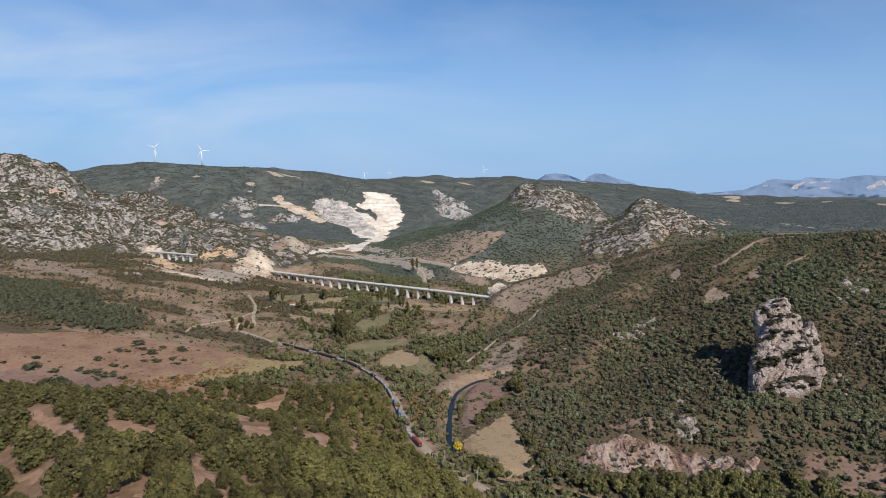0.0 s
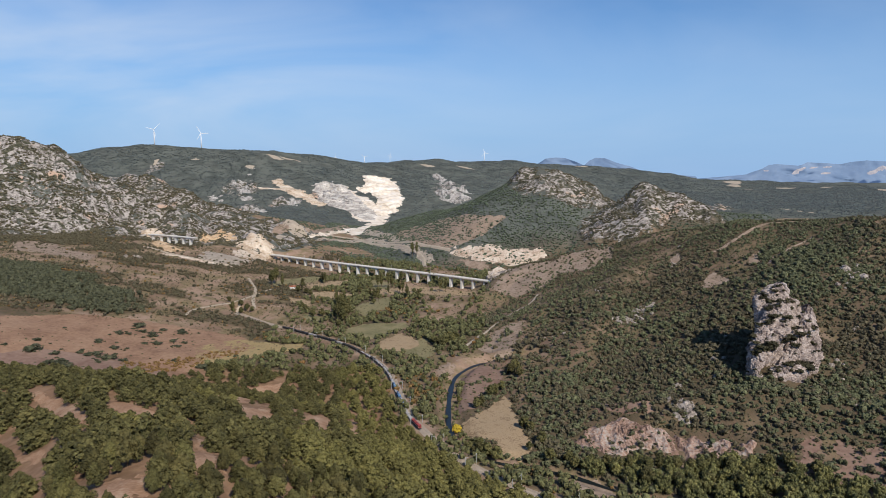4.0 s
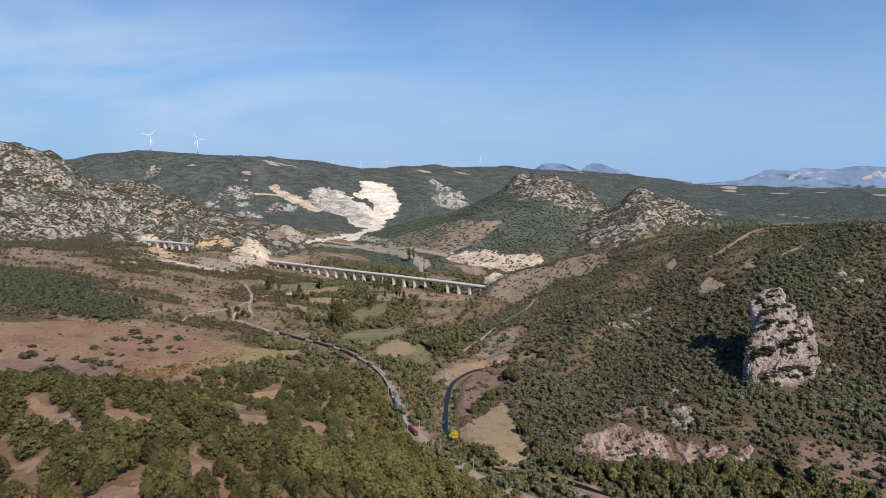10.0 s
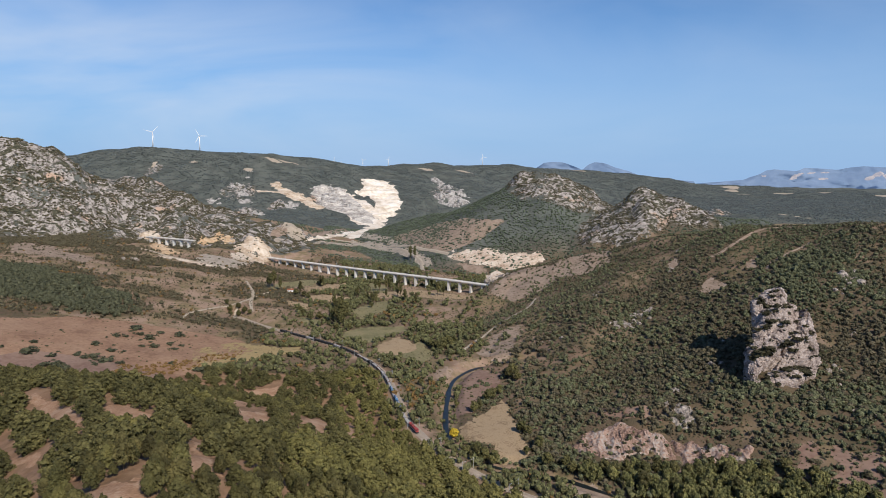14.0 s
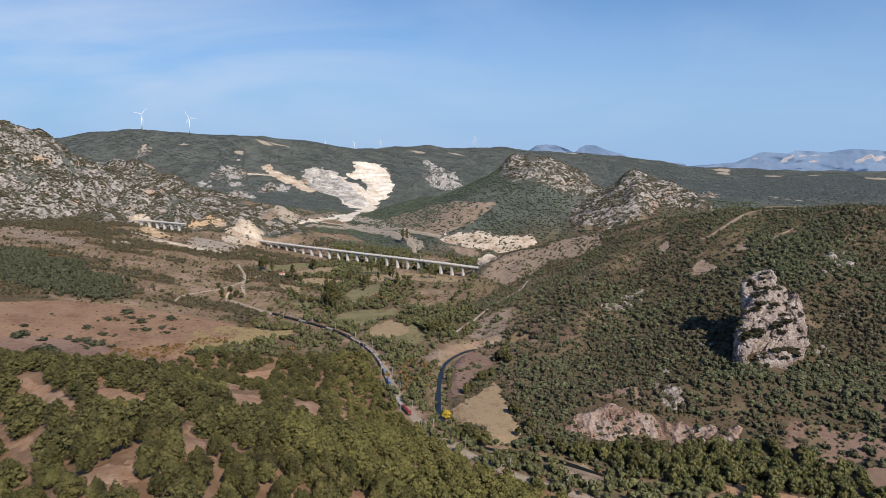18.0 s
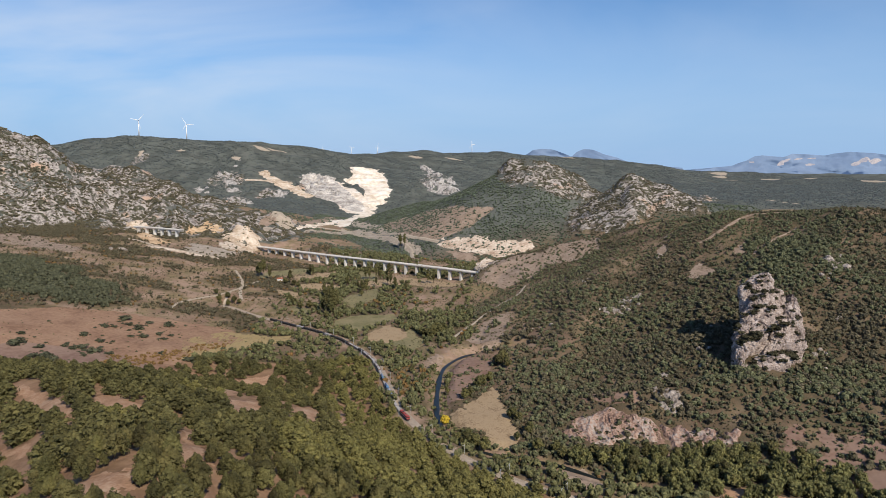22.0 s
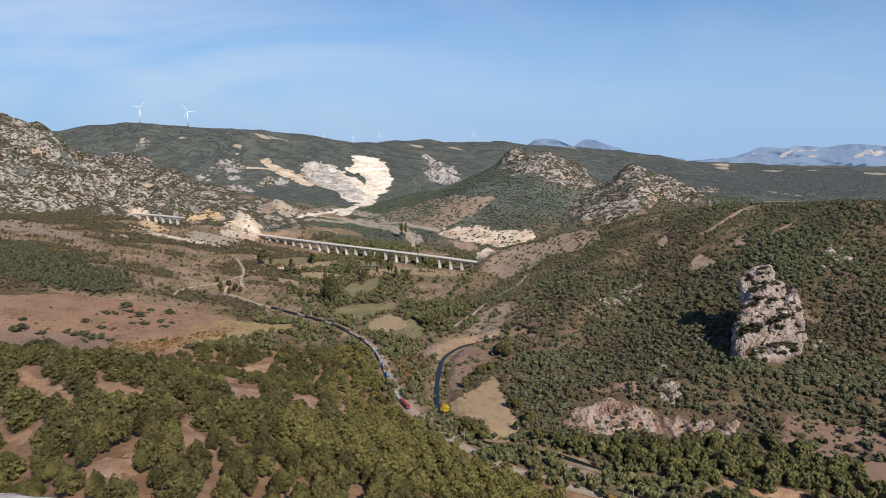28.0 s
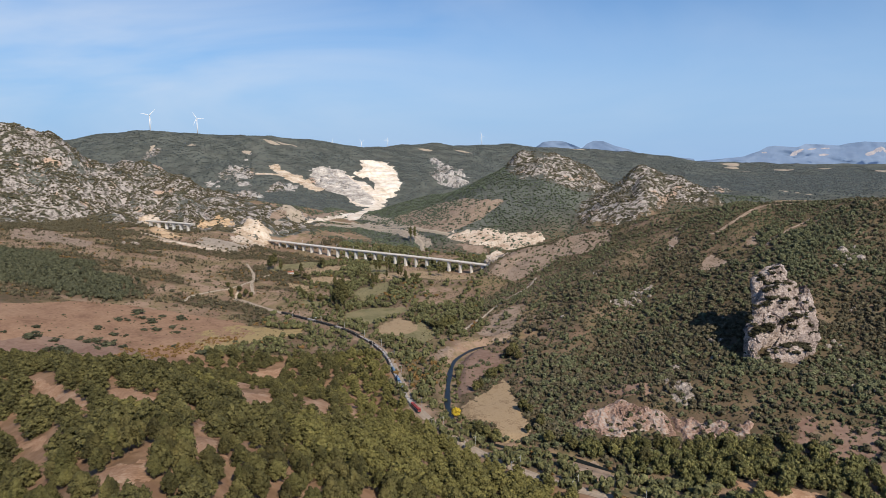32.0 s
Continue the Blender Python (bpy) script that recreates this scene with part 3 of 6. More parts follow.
# open ground in plan
FIELDS = {
    "ploughed_field": (FIELD_BROWN, "reddish-brown bare ploughed field dotted with bushes", [(-700, 700), (-528, 768), (-470, 808), (-382, 832), (-330, 828), (-264, 824), (-211, 786), (-245, 723), (-271, 675), (-300, 600), (-420, 545), (-640, 540)]),
    "dry_meadow": (BRIGHT_STUBBLE, "yellow dry grass below the ploughed field", [(-300, 760), (-261, 814), (-200, 800), (-175, 812), (-172, 785), (-234, 729), (-272, 685)]),
    "upper_meadow": (FIELD_GREEN, "pale green meadow beside the riverside trees", [(-131, 889), (-103, 920), (-55, 920), (-46, 900), (-61, 882), (-84, 845), (-94, 833), (-117, 854), (-134, 865)]),
    "lower_meadow": (FIELD_TAN, "small dry tan plot between hedges", [(-86, 801), (-74, 843), (-59, 864), (-37, 838), (-19, 801), (-47, 787), (-68, 780)]),
    "bank_meadow": (FIELD_GREEN, "small green meadow above the river trees", [(-47, 777), (-25, 845), (-8, 786), (-15, 752), (-35, 755)]),
    "long_plot": (FIELD_TAN, "long tan stubble plot between hedges", [(-244, 1166), (-220, 1211), (-185, 1278), (-176, 1217), (-206, 1164), (-233, 1130)]),
    "hedge_plot": (FIELD_TAN, "tan plot between rows of poplars", [(-241, 1089), (-205, 1130), (-145, 1116), (-160, 1085), (-214, 1072)]),
    "north_meadow": (FIELD_GREEN, "green meadow strip near the viaduct", [(-315, 1154), (-266, 1232), (-231, 1275), (-239, 1203), (-293, 1128)]),
    "viaduct_meadow": (FIELD_GREEN, "green plot beneath the viaduct", [(-143, 1279), (-102, 1250), (-97, 1157), (-125, 1165)]),
    "house_plot": (FIELD_TAN, "tan plot below the farmhouse", [(-253, 1059), (-205, 1049), (-211, 1011), (-241, 1026)]),
    "rail_meadow": (FIELD_GREEN, "green meadow among trees by the railway", [(-209, 962), (-173, 945), (-175, 913), (-197, 923)]),
    "lower_field": (FIELD_DARK, "darker purplish-brown lower part of the ploughed field", [(-640, 560), (-500, 655), (-457, 662), (-441, 688), (-399, 690), (-357, 690), (-322, 688), (-285, 668), (-304, 610), (-420, 552)]),
    "viaduct_strip": (FIELD_TAN, "pale dry strip of ground under the viaduct", [(-129, 1158), (-51, 1212), (62, 1150), (60, 1060), (-28, 1128), (-118, 1118)]),
    "toe_slope": (BARE_SLOPE, "bare pale brown slope dotted with bushes", [(81, 1085), (123, 1165), (176, 1148), (205, 1130), (205, 1092), (165, 1044), (119, 1038)]),
    "river_slope": (BARE_SLOPE, "bare brown slope beside the track above the river", [(46, 786), (66, 850), (94, 880), (111, 868), (88, 788), (72, 730), (60, 776)]),
    "west_terrace": (BARE_SLOPE, "bare brown terrace below the rocky slope", [(-891, 1353), (-869, 1366), (-796, 1330), (-699, 1231), (-624, 1176), (-613, 1121), (-689, 1163), (-764, 1213), (-810, 1227)]),
    "river_bar": (BARE_SLOPE, "pale bare gravel beside the river", [(98, 468), (118, 466), (126, 448), (120, 428), (108, 432), (97, 447), (84, 470)]),
    "west_bank": (BARE_SLOPE, "bare brown river bank", [(-4, 722), (22, 748), (46, 772), (20, 744), (3, 700), (-3, 690)]),
    "gully_slope": (FIELD_DARK, "bare reddish-brown slope between bushes", [(292, 502), (300, 496), (285, 469), (272, 461), (268, 469)]),
    "eroded_slope": (FIELD_DARK, "bare eroded brown slope between bushes", [(309, 496), (323, 487), (315, 465), (304, 444), (288, 450), (283, 460), (299, 468)]),
    "lower_slope": (FIELD_DARK, "bare eroded brown slope above the riverside trees", [(321, 478), (340, 481), (350, 450), (330, 422), (294, 405), (280, 406), (297, 430), (306, 446)]),
    "trackside_soil": (CLEARING, "bare reddish soil beside the riverside trees", [(208, 430), (231, 427), (255, 410), (250, 402), (203, 413)]),
    "rusty_band": (FIELD_DARK, "band of rusty dry scrub above the rock bank", [(137, 598), (171, 564), (196, 549), (190, 538), (168, 549), (137, 570)]),
    "hill_scar": (BARE_SLOPE, "bare reddish patch among hillside scrub", [(376, 847), (367, 883), (355, 872), (336, 842), (352, 830)]),
    "small_scar": (BARE_SLOPE, "small bare patch among hillside scrub", [(333, 958), (349, 966), (347, 944), (329, 936)]),
    "ridge_scar": (BARE_SLOPE, "small bare patch near the ridge track", [(420, 889), (437, 899), (423, 870), (408, 865)]),
    "stubble_field": (FIELD_TAN, "tan triangular stubble field beside the river", [(63, 631), (66, 597), (70, 554), (74, 506), (63, 498), (50, 504), (46, 523), (24, 540), (16, 545), (14, 556), (22, 570), (36, 588), (49, 610)]),
    "fallow_field": (FIELD_DARK, "brown fallow field inside the river bend", [(30, 724), (45, 722), (68, 698), (64, 668), (52, 659), (39, 636), (31, 600), (17, 590), (14, 612), (20, 674)]),
    "orchard_plot": (FIELD_GREEN, "green plot ringed by trees", [(-141, 1011), (-117, 1080), (-90, 1099), (-83, 1013), (-121, 959)]),
    "bare_flank": (BARE_SLOPE, "bare grey-brown flank streaked with bushes", [(-170, 1777), (-89, 1817), (34, 1642), (104, 1553), (150, 1534), (89, 1493), (8, 1482), (-58, 1554), (-106, 1641)]),
    "bare_knoll": (BARE_SLOPE, "bare brown knoll with dark bushes", [(190, 1085), (205, 1140), (240, 1165), (295, 1130), (280, 1075), (232, 1055)]),
}
CLEARINGS = [
    [(-288, 428), (-253, 406), (-229, 382), (-191, 339), (-180, 319), (-207, 345), (-240, 384), (-273, 412)],
    [(-227, 328), (-211, 317), (-196, 306), (-192, 297), (-214, 309)],
    [(-124, 213), (-128, 234), (-116, 228), (-110, 233), (-105, 220), (-103, 205), (-112, 213)],
    [(-140, 424), (-137, 452), (-124, 466), (-105, 393), (-107, 358), (-123, 382)],
    [(-174, 471), (-190, 560), (-160, 560), (-141, 440), (-150, 415)],
    [(-204, 640), (-166, 662), (-160, 641), (-180, 624)],
    [(-98, 413), (-105, 472), (-100, 512), (-84, 488), (-75, 435), (-90, 425)],
    [(-81, 552), (-76, 560), (-62, 469), (-68, 470)],
    [(-188, 347), (-176, 360), (-154, 343), (-130, 291), (-145, 303), (-173, 336)],
    [(-154, 362), (-149, 361), (-129, 330), (-132, 316)],
    [(-119, 308), (-109, 300), (-92, 256), (-97, 249), (-104, 254)],
    [(-103, 254), (-100, 272), (-91, 256), (-98, 250)],
]
QUARRIES = {
    "quarry_shelf": (ORANGE_CUT, "narrow cream quarry shelf", 0, [(-739, 2640), (-673, 2645), (-608, 2655), (-597, 2626), (-665, 2622), (-732, 2620)]),
    "quarry_west": (ORANGE_CUT, "cream and ochre limestone quarry bench on the wooded slope", 7, [(-705, 2727), (-690, 2765), (-661, 2715), (-627, 2695), (-564, 2662), (-521, 2618), (-480, 2571), (-441, 2500), (-469, 2478), (-509, 2490), (-555, 2552), (-593, 2580), (-619, 2598), (-661, 2665)]),
    "quarry_spur": (QUARRY_GREY, "grey and white quarried rock spur streaked with rubble", 9, [(-529, 2776), (-498, 2801), (-462, 2796), (-431, 2827), (-397, 2790), (-364, 2716), (-329, 2626), (-298, 2547), (-272, 2508), (-240, 2458), (-235, 2340), (-278, 2337), (-323, 2373), (-354, 2446), (-377, 2465), (-411, 2477), (-444, 2511), (-484, 2592), (-518, 2656), (-540, 2710)]),
    "quarry_chute": (QUARRY, "white chute of quarry rubble", 0, [(-411, 2811), (-379, 2765), (-345, 2700), (-298, 2650), (-258, 2570), (-232, 2470), (-206, 2388), (-201, 2323), (-235, 2309), (-279, 2346), (-320, 2383), (-350, 2448), (-327, 2484), (-304, 2464), (-325, 2521), (-360, 2585), (-390, 2707)]),
    "quarry_east": (QUARRY, "tall cream limestone quarry face with faint benches", 12, [(-368, 3033), (-335, 3058), (-265, 3089), (-214, 2958), (-179, 2800), (-160, 2685), (-159, 2588), (-174, 2512), (-196, 2461), (-206, 2388), (-236, 2415), (-270, 2450), (-250, 2498), (-251, 2577), (-280, 2718), (-306, 2787), (-330, 2746), (-363, 2786), (-335, 2873)]),
    "quarry_floor": (QUARRY, "white quarry yard at the foot of the slope", 0, [(-354, 2446), (-294, 2386), (-242, 2375), (-202, 2333), (-218, 2232), (-238, 2149), (-237, 1959), (-242, 1913), (-264, 1876), (-279, 1918), (-276, 2048), (-261, 2186), (-253, 2292), (-292, 2284), (-331, 2370)]),
    "quarry_road": (QUARRY, "cream quarry road along the slope's foot", 0, [(-372, 1795), (-336, 1876), (-304, 1990), (-285, 2116), (-270, 2027), (-293, 1905), (-326, 1811), (-362, 1758)]),
    "brown_knoll": (BARE_SLOPE, "bare brown knoll below the quarry", 0, [(-448, 1795), (-442, 1835), (-419, 1817), (-407, 1801), (-427, 1721), (-451, 1733)]),
    "brown_bench": (BARE_SLOPE, "bare brown strip below the quarry woods", 0, [(-382, 1821), (-356, 1987), (-312, 2149), (-288, 2070), (-338, 1893), (-372, 1816)]),
    "terrace_cut": (TERRACE, "pale terraced earth cutting dotted with bushes", 1.6, [(11, 1475), (54, 1475), (98, 1459), (130, 1435), (173, 1420), (212, 1405), (232, 1390), (205, 1372), (173, 1365), (146, 1363), (116, 1383), (84, 1400), (52, 1422), (30, 1445)]),
    "terrace_foot": (BARE_SLOPE, "bare reddish ground below the terraced cutting", 0, [(30, 1430), (84, 1396), (101, 1369), (82, 1360), (56, 1380)]),
    "lower_cut": (TERRACE, "small grey-white cutting at the viaduct's end", 3, [(92, 1348), (114, 1366), (140, 1353), (130, 1250), (101, 1140), (87, 1180)]),
    "mound_cut": (ORANGE_CUT, "ochre and white cutting beside the viaduct", 4, [(-457, 1526), (-441, 1524), (-419, 1508), (-409, 1514), (-396, 1520), (-386, 1507), (-388, 1484), (-406, 1472), (-417, 1470), (-434, 1443), (-456, 1440), (-468, 1479), (-459, 1509)]),
    "mound_top": (OCHRE_EARTH, "bare ochre top of the cut mound", 0, [(-556, 1499), (-548, 1524), (-566, 1634), (-547, 1632), (-512, 1600), (-485, 1538), (-497, 1508), (-530, 1536), (-522, 1449)]),
    "mound_foot": (ORANGE_CUT, "pale bare ground at the foot of the cut mound", 0, [(-449, 1395), (-432, 1447), (-387, 1487), (-386, 1416), (-392, 1325), (-427, 1341)]),
    "side_cut": (ORANGE_CUT, "pale ochre cutting above the small viaduct", 5, [(-728, 1574), (-738, 1650), (-667, 1548), (-650, 1520), (-681, 1528), (-706, 1534)]),
    "side_bank": (OCHRE_EARTH, "ochre earth bank under the small viaduct", 4, [(-677, 1523), (-639, 1493), (-560, 1350), (-521, 1317), (-541, 1268), (-581, 1323), (-640, 1440)]),
    "embankment": (TERRACE, "pale stone-faced embankment below the rocky slope", 2, [(-545, 1264), (-495, 1259), (-448, 1251), (-408, 1255), (-403, 1236), (-445, 1227), (-489, 1234), (-530, 1246)]),
    "mound_skirt": (VERGE, "pale rubble skirt below the cut mound", 0, [(-484, 1277), (-481, 1333), (-450, 1342), (-409, 1321), (-378, 1329), (-379, 1400), (-363, 1380), (-397, 1245), (-457, 1234)]),
    "road_verge": (VERGE, "pale gravelly verge along the valley road", 0, [(-416, 1617), (-319, 1774), (-202, 1826), (-95, 1603), (-37, 1504), (-14, 1444), (-29, 1434), (-70, 1509), (-122, 1599), (-210, 1753), (-312, 1735), (-397, 1596)]),
    "quarry_verge": (VERGE, "pale gravelly ground below the quarry", 0, [(-231, 2006), (-138, 1809), (-67, 1588), (-96, 1618), (-166, 1774), (-231, 1908)]),
    "valley_yard": (DIRT_ROAD, "bare pale ground on the valley floor", 0, [(-440, 1800), (-445, 1841), (-440, 1900), (-391, 1880), (-380, 1800), (-364, 1780), (-396, 1740)]),
}
CLIFF = [(109, 530), (126, 545), (140, 552), (160, 549), (176, 536), (194, 526), (210, 521), (234, 513), (254, 505), (250, 490), (224, 490), (206, 484), (194, 491), (184, 503), (170, 504), (150, 495), (130, 494), (111, 505)]
OPEN = [v[2] for v in FIELDS.values()] + [v[3] for v in QUARRIES.values()]

RAIL_LINE = smooth_line(RAIL, 4.0)
RIVER_LINE = smooth_line(RIVER, 6.0)
RIGHT, LOOKOUT, MID = RIDGES["right_hill"][1], RIDGES["lookout"][1], RIDGES["mid_hill"][1]


def west_wood(x, y):
    """How far a place lies in the old pine wood on the western terraces."""
    return ramp(1.15, 0.75, np.hypot((x + 700) / 270, (y - 985 + 0.35 * (x + 700)) / 105) + 0.25 * fbm(x, y, 60, 3, 73))


def woodland(x, y):
    """How densely trees and scrub stand, 0 to 1, and the zone: 0 valley, 1 lookout hill, 2 right hill, 3 left terraces, 4 middle hill, 5 far slopes, 6 rocky slopes."""
    n1, n2 = fbm(x, y, 90, 4, 60), fbm(x, y, 26, 3, 70)
    zone = np.zeros(np.shape(x), int)
    dens = 0.52 + 0.9 * n1
    d, e = near_line(x, y, RIGHT)
    river_x = np.interp(y, [400, 455, 494, 514, 561, 694, 727, 800, 1000, 1100], [228, 122, 47, 21, 7, 13, 40, 45, 50, 60])
    right = (x > river_x + 12) & (y > 380) & (y < 1250)
    dens = np.where(right, 0.95 + 0.2 * ramp(800, 620, y) + 0.5 * n2 + 0.35 * n1 - 0.8 * ramp(195, 115, x) * ramp(600, 740, y) * ramp(-0.2, 0.5, n2 + 0.4) - 0.4 * ramp(265, 320, x) * ramp(545, 480, y), dens)
    zone = np.where(right, 2, zone)
    left = (x < -230) & (y > 800)
    dense = west_wood(x, y)
    rows = fbm(0.4 * x, y + 0.15 * x, 42, 3, 72)
    dense = np.maximum(dense, ramp(130, 70, np.hypot((x + 800) / 1.5, y - 1420)))
    dens = np.where(left, 0.08 + 0.85 * ramp(-0.05, 0.4, rows + 0.35 * n1) + dense, dens)
    zone = np.where(left, 3, zone)
    d, e = near_line(x, y, MID)
    mid = (d < e[..., 1]) & (y > 1350)
    dens = np.where(mid, 0.8 + 0.4 * n1, dens)
    zone = np.where(mid, 4, zone)
    far = y > 2050
    dens = np.where(far & ~mid, 0.82 + 0.5 * n1, dens)
    zone = np.where(far & ~mid, 5, zone)
    flat = (y > 1480) & (y < 2050) & ~mid & (x > -600)
    dens = np.where(flat, 0.25 + 0.8 * n1, dens)
    rail_x = np.interp(y, RAIL_LINE[::-1, 1], RAIL_LINE[::-1, 0])
    near = (y < 800) & (x < rail_x - 11) & (y < 720 + 0.1 * x)
    dens = np.where(near, 0.95 + 0.5 * n2 + 0.2 * n1 + 0.3 * ramp(-200, 0, x), dens)
    zone = np.where(near, 1, zone)
    r = rocky(x, y)
    streak = fbm(x + 0.7 * y + 14 * n2, 0.5 * y - 0.8 * x, 17, 2, 71)
    dens = np.where((r > 0.35) & ~near, 0.25 + 1.5 * ramp(-0.15, 0.35, streak + 0.5 * n1) * (1 - 0.4 * ramp(0.2, 0.6, -n1)) - 0.4 * ramp(-900, -740, x) * (x < 0) * (y < 2000), dens)
    zone = np.where((r > 0.35) & ~near, 6, zone)
    dens = np.where((near_line(x, y, VIADUCT)[0] < 34) & (y < 1420), dens - 0.45, dens)
    d = near_line(x, y, RIVER)[0]
    dens = np.where((d < 8) | ((d < 9) & (y > 545) & (x < 60)), 0, dens)
    d = near_line(x, y, RAIL)[0]
    dens = np.where(d < 9, 0, dens)
    return np.clip(dens, 0, 1), zone


rock_mask = rocky(gx, gy)
wood_mask = woodland(gx, gy)[0]
ny, nx = gx.shape
idx = np.arange(nx * ny).reshape(ny, nx)
sheet = mesh_of("ground", np.stack([gx, gy, GZ], -1).reshape(-1, 3), np.stack([idx[:-1, :-1], idx[:-1, 1:], idx[1:, 1:], idx[1:, :-1]], -1).reshape(-1, 4), GROUND, True)
zone_map = woodland(gx, gy)[1]
wood_mask = np.where(zone_map == 1, wood_mask * 0.2, wood_mask)
# where the ground takes the haze-tinted scrub colour
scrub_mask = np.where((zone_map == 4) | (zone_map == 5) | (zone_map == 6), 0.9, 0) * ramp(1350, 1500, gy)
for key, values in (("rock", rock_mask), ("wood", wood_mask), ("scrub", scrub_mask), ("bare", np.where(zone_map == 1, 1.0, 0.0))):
    sheet.attributes.new(key, "FLOAT", "POINT").data.foreach_set("value", values.astype(np.float32).ravel())
tagged(new("ground", sheet), "hilly ground of brown soil, dry grass and limestone", "ground", kind="structure")


def patch(name, poly, mat, label, lift=0.35, step=2.0, ragged=3.0, bench=0.0, category="field"):
    """Open ground that lies on the slope: a fine grid cut to a ragged outline; bench: the height of quarried steps."""
    p = np.asarray(poly, float)
    lo, hi = p.min(0) - ragged, p.max(0) + ragged
    xs, ys = np.arange(lo[0], hi[0] + step, step), np.arange(lo[1], hi[1] + step, step)
    X, Y = np.meshgrid(xs, ys)
    cx, cy = X[:-1, :-1] + step / 2, Y[:-1, :-1] + step / 2
    keep = inside(cx + ragged * (fbm(cx, cy, 6 * step, 3, 5)), cy + ragged * (fbm(cx, cy, 6 * step, 3, 6)), p)
    edge = ramp(0, 5 * step, near_line(X, Y, np.vstack([p, p[:1]]))[0])
    Z = ground(X, Y) + lift * (0.4 + 0.6 * edge)
    if bench:
        u = (Z + 10 * fbm(X, Y, 110, 3, 15)) / bench
        k = u - np.floor(u)
        Z = Z + edge * (0.7 * bench * (ramp(0.5, 1.0, k) - k) + 0.12 * bench * fbm(X, Y, 3 * step, 2, 16) + 0.45 * bench)
    i = np.arange(X.size).reshape(X.shape)
    f = np.stack([i[:-1, :-1], i[:-1, 1:], i[1:, 1:], i[1:, :-1]], -1)[keep]
    used, f = np.unique(f, return_inverse=True)
    v = np.stack([X, Y, Z], -1).reshape(-1, 3)[used]
    return tagged(new(name, mesh_of(name, v, f.reshape(-1, 4), mat, not bench)), label, category, kind="structure")


def ribbon(name, line, width, mat, label, category, lift=0.4, z=None, parent=None):
    p = np.asarray(line, float)[:, :2]
    t = np.gradient(p, axis=0)
    side = np.stack([-t[:, 1], t[:, 0]], 1) / np.hypot(*t.T)[:, None]
    w = width * (0.5 + (0.07 * fbm(p[:, 0], p[:, 1], 25, 2, 8) if z is None else 0.2 * fbm(p[:, 0], p[:, 1], 30, 3, 8) if name == "river" else 0))
    w = np.asarray(w) * np.ones(len(p))
    cols = [p + side * (w * s)[:, None] for s in (-1, -0.33, 0.33, 1)]
    v = np.stack(cols, 1)
    zz = (ground(v[..., 0], v[..., 1]) + lift) if z is None else np.full(v.shape[:2], z)
    if z is None:
        zz[:, (0, 3)] -= lift * 0.8
    n = len(p)
    i = np.arange(n * 4).reshape(n, 4)
    f = np.stack([i[:-1, :-1], i[:-1, 1:], i[1:, 1:], i[1:, :-1]], -1).reshape(-1, 4)[:, ::-1]
    me = mesh_of(name, np.concatenate([v, zz[..., None]], -1).reshape(-1, 3), f, mat, True)
    if parent is not None:
        return part(name, me, mat, parent, label)
    return tagged(new(name, me), label, category, kind="structure")


for name, (mat, label, poly) in FIELDS.items():
    patch(name, poly, mat, label, 0.65 if name == "lower_field" else 0.4 if poly[0][1] < 1000 else 0.6, 2.4 if name in ("ploughed_field", "lower_field") else 1.1 if poly[0][1] < 1000 else 2.0, 4.0)
for poly in CLEARINGS:
    patch("clearing", poly, CLEARING, "bare reddish soil clearing among pines", 0.3, 1.0, 3.0)
for name, (mat, label, bench, poly) in QUARRIES.items():
    patch(name, poly, mat, label, 1.2, 4.0 if poly[0][1] > 1700 else 2.5, 5 if len(poly) < 7 else 12 if "quarry" in name else 9, bench, "quarry" if "quarry" in name else "cutting")

SCARS = [(1778, 4055, 70, 90), (1720, 3900, 50, 60), (1675, 3669, 60, 25), (1976, 3823, 80, 50), (2295, 3945, 50, 40), (2446, 3618, 60, 90), (2530, 3640, 80, 90), (1168, 2230, 12, 26), (1185, 2185, 14, 18), (1202, 2150, 12, 10),
         (-1225, 2824, 16, 34), (-1064, 2857, 24, 14), (-831, 2852, 24, 36), (-761, 3010, 50, 22), (-700, 3045, 60, 16), (-79, 3442, 50, 30), (123, 3510, 60, 30), (-640, 2200, 40, 8), (834, 4000, 60, 30)]
for x0, y0, rx, ry in SCARS:
    ring = [(x0 + 0.75 * rx * math.cos(a) * (1 + 0.3 * math.sin(3 * a + x0)), y0 + 0.7 * ry * math.sin(a)) for a in np.linspace(0, 2 * math.pi, 11)[:-1]]
    patch("pale_scar", ring, DIRT_ROAD, "pale bare scar on the wooded far slope", 3.0, 6, 8, 0, "scar")
    OPEN.append(ring)

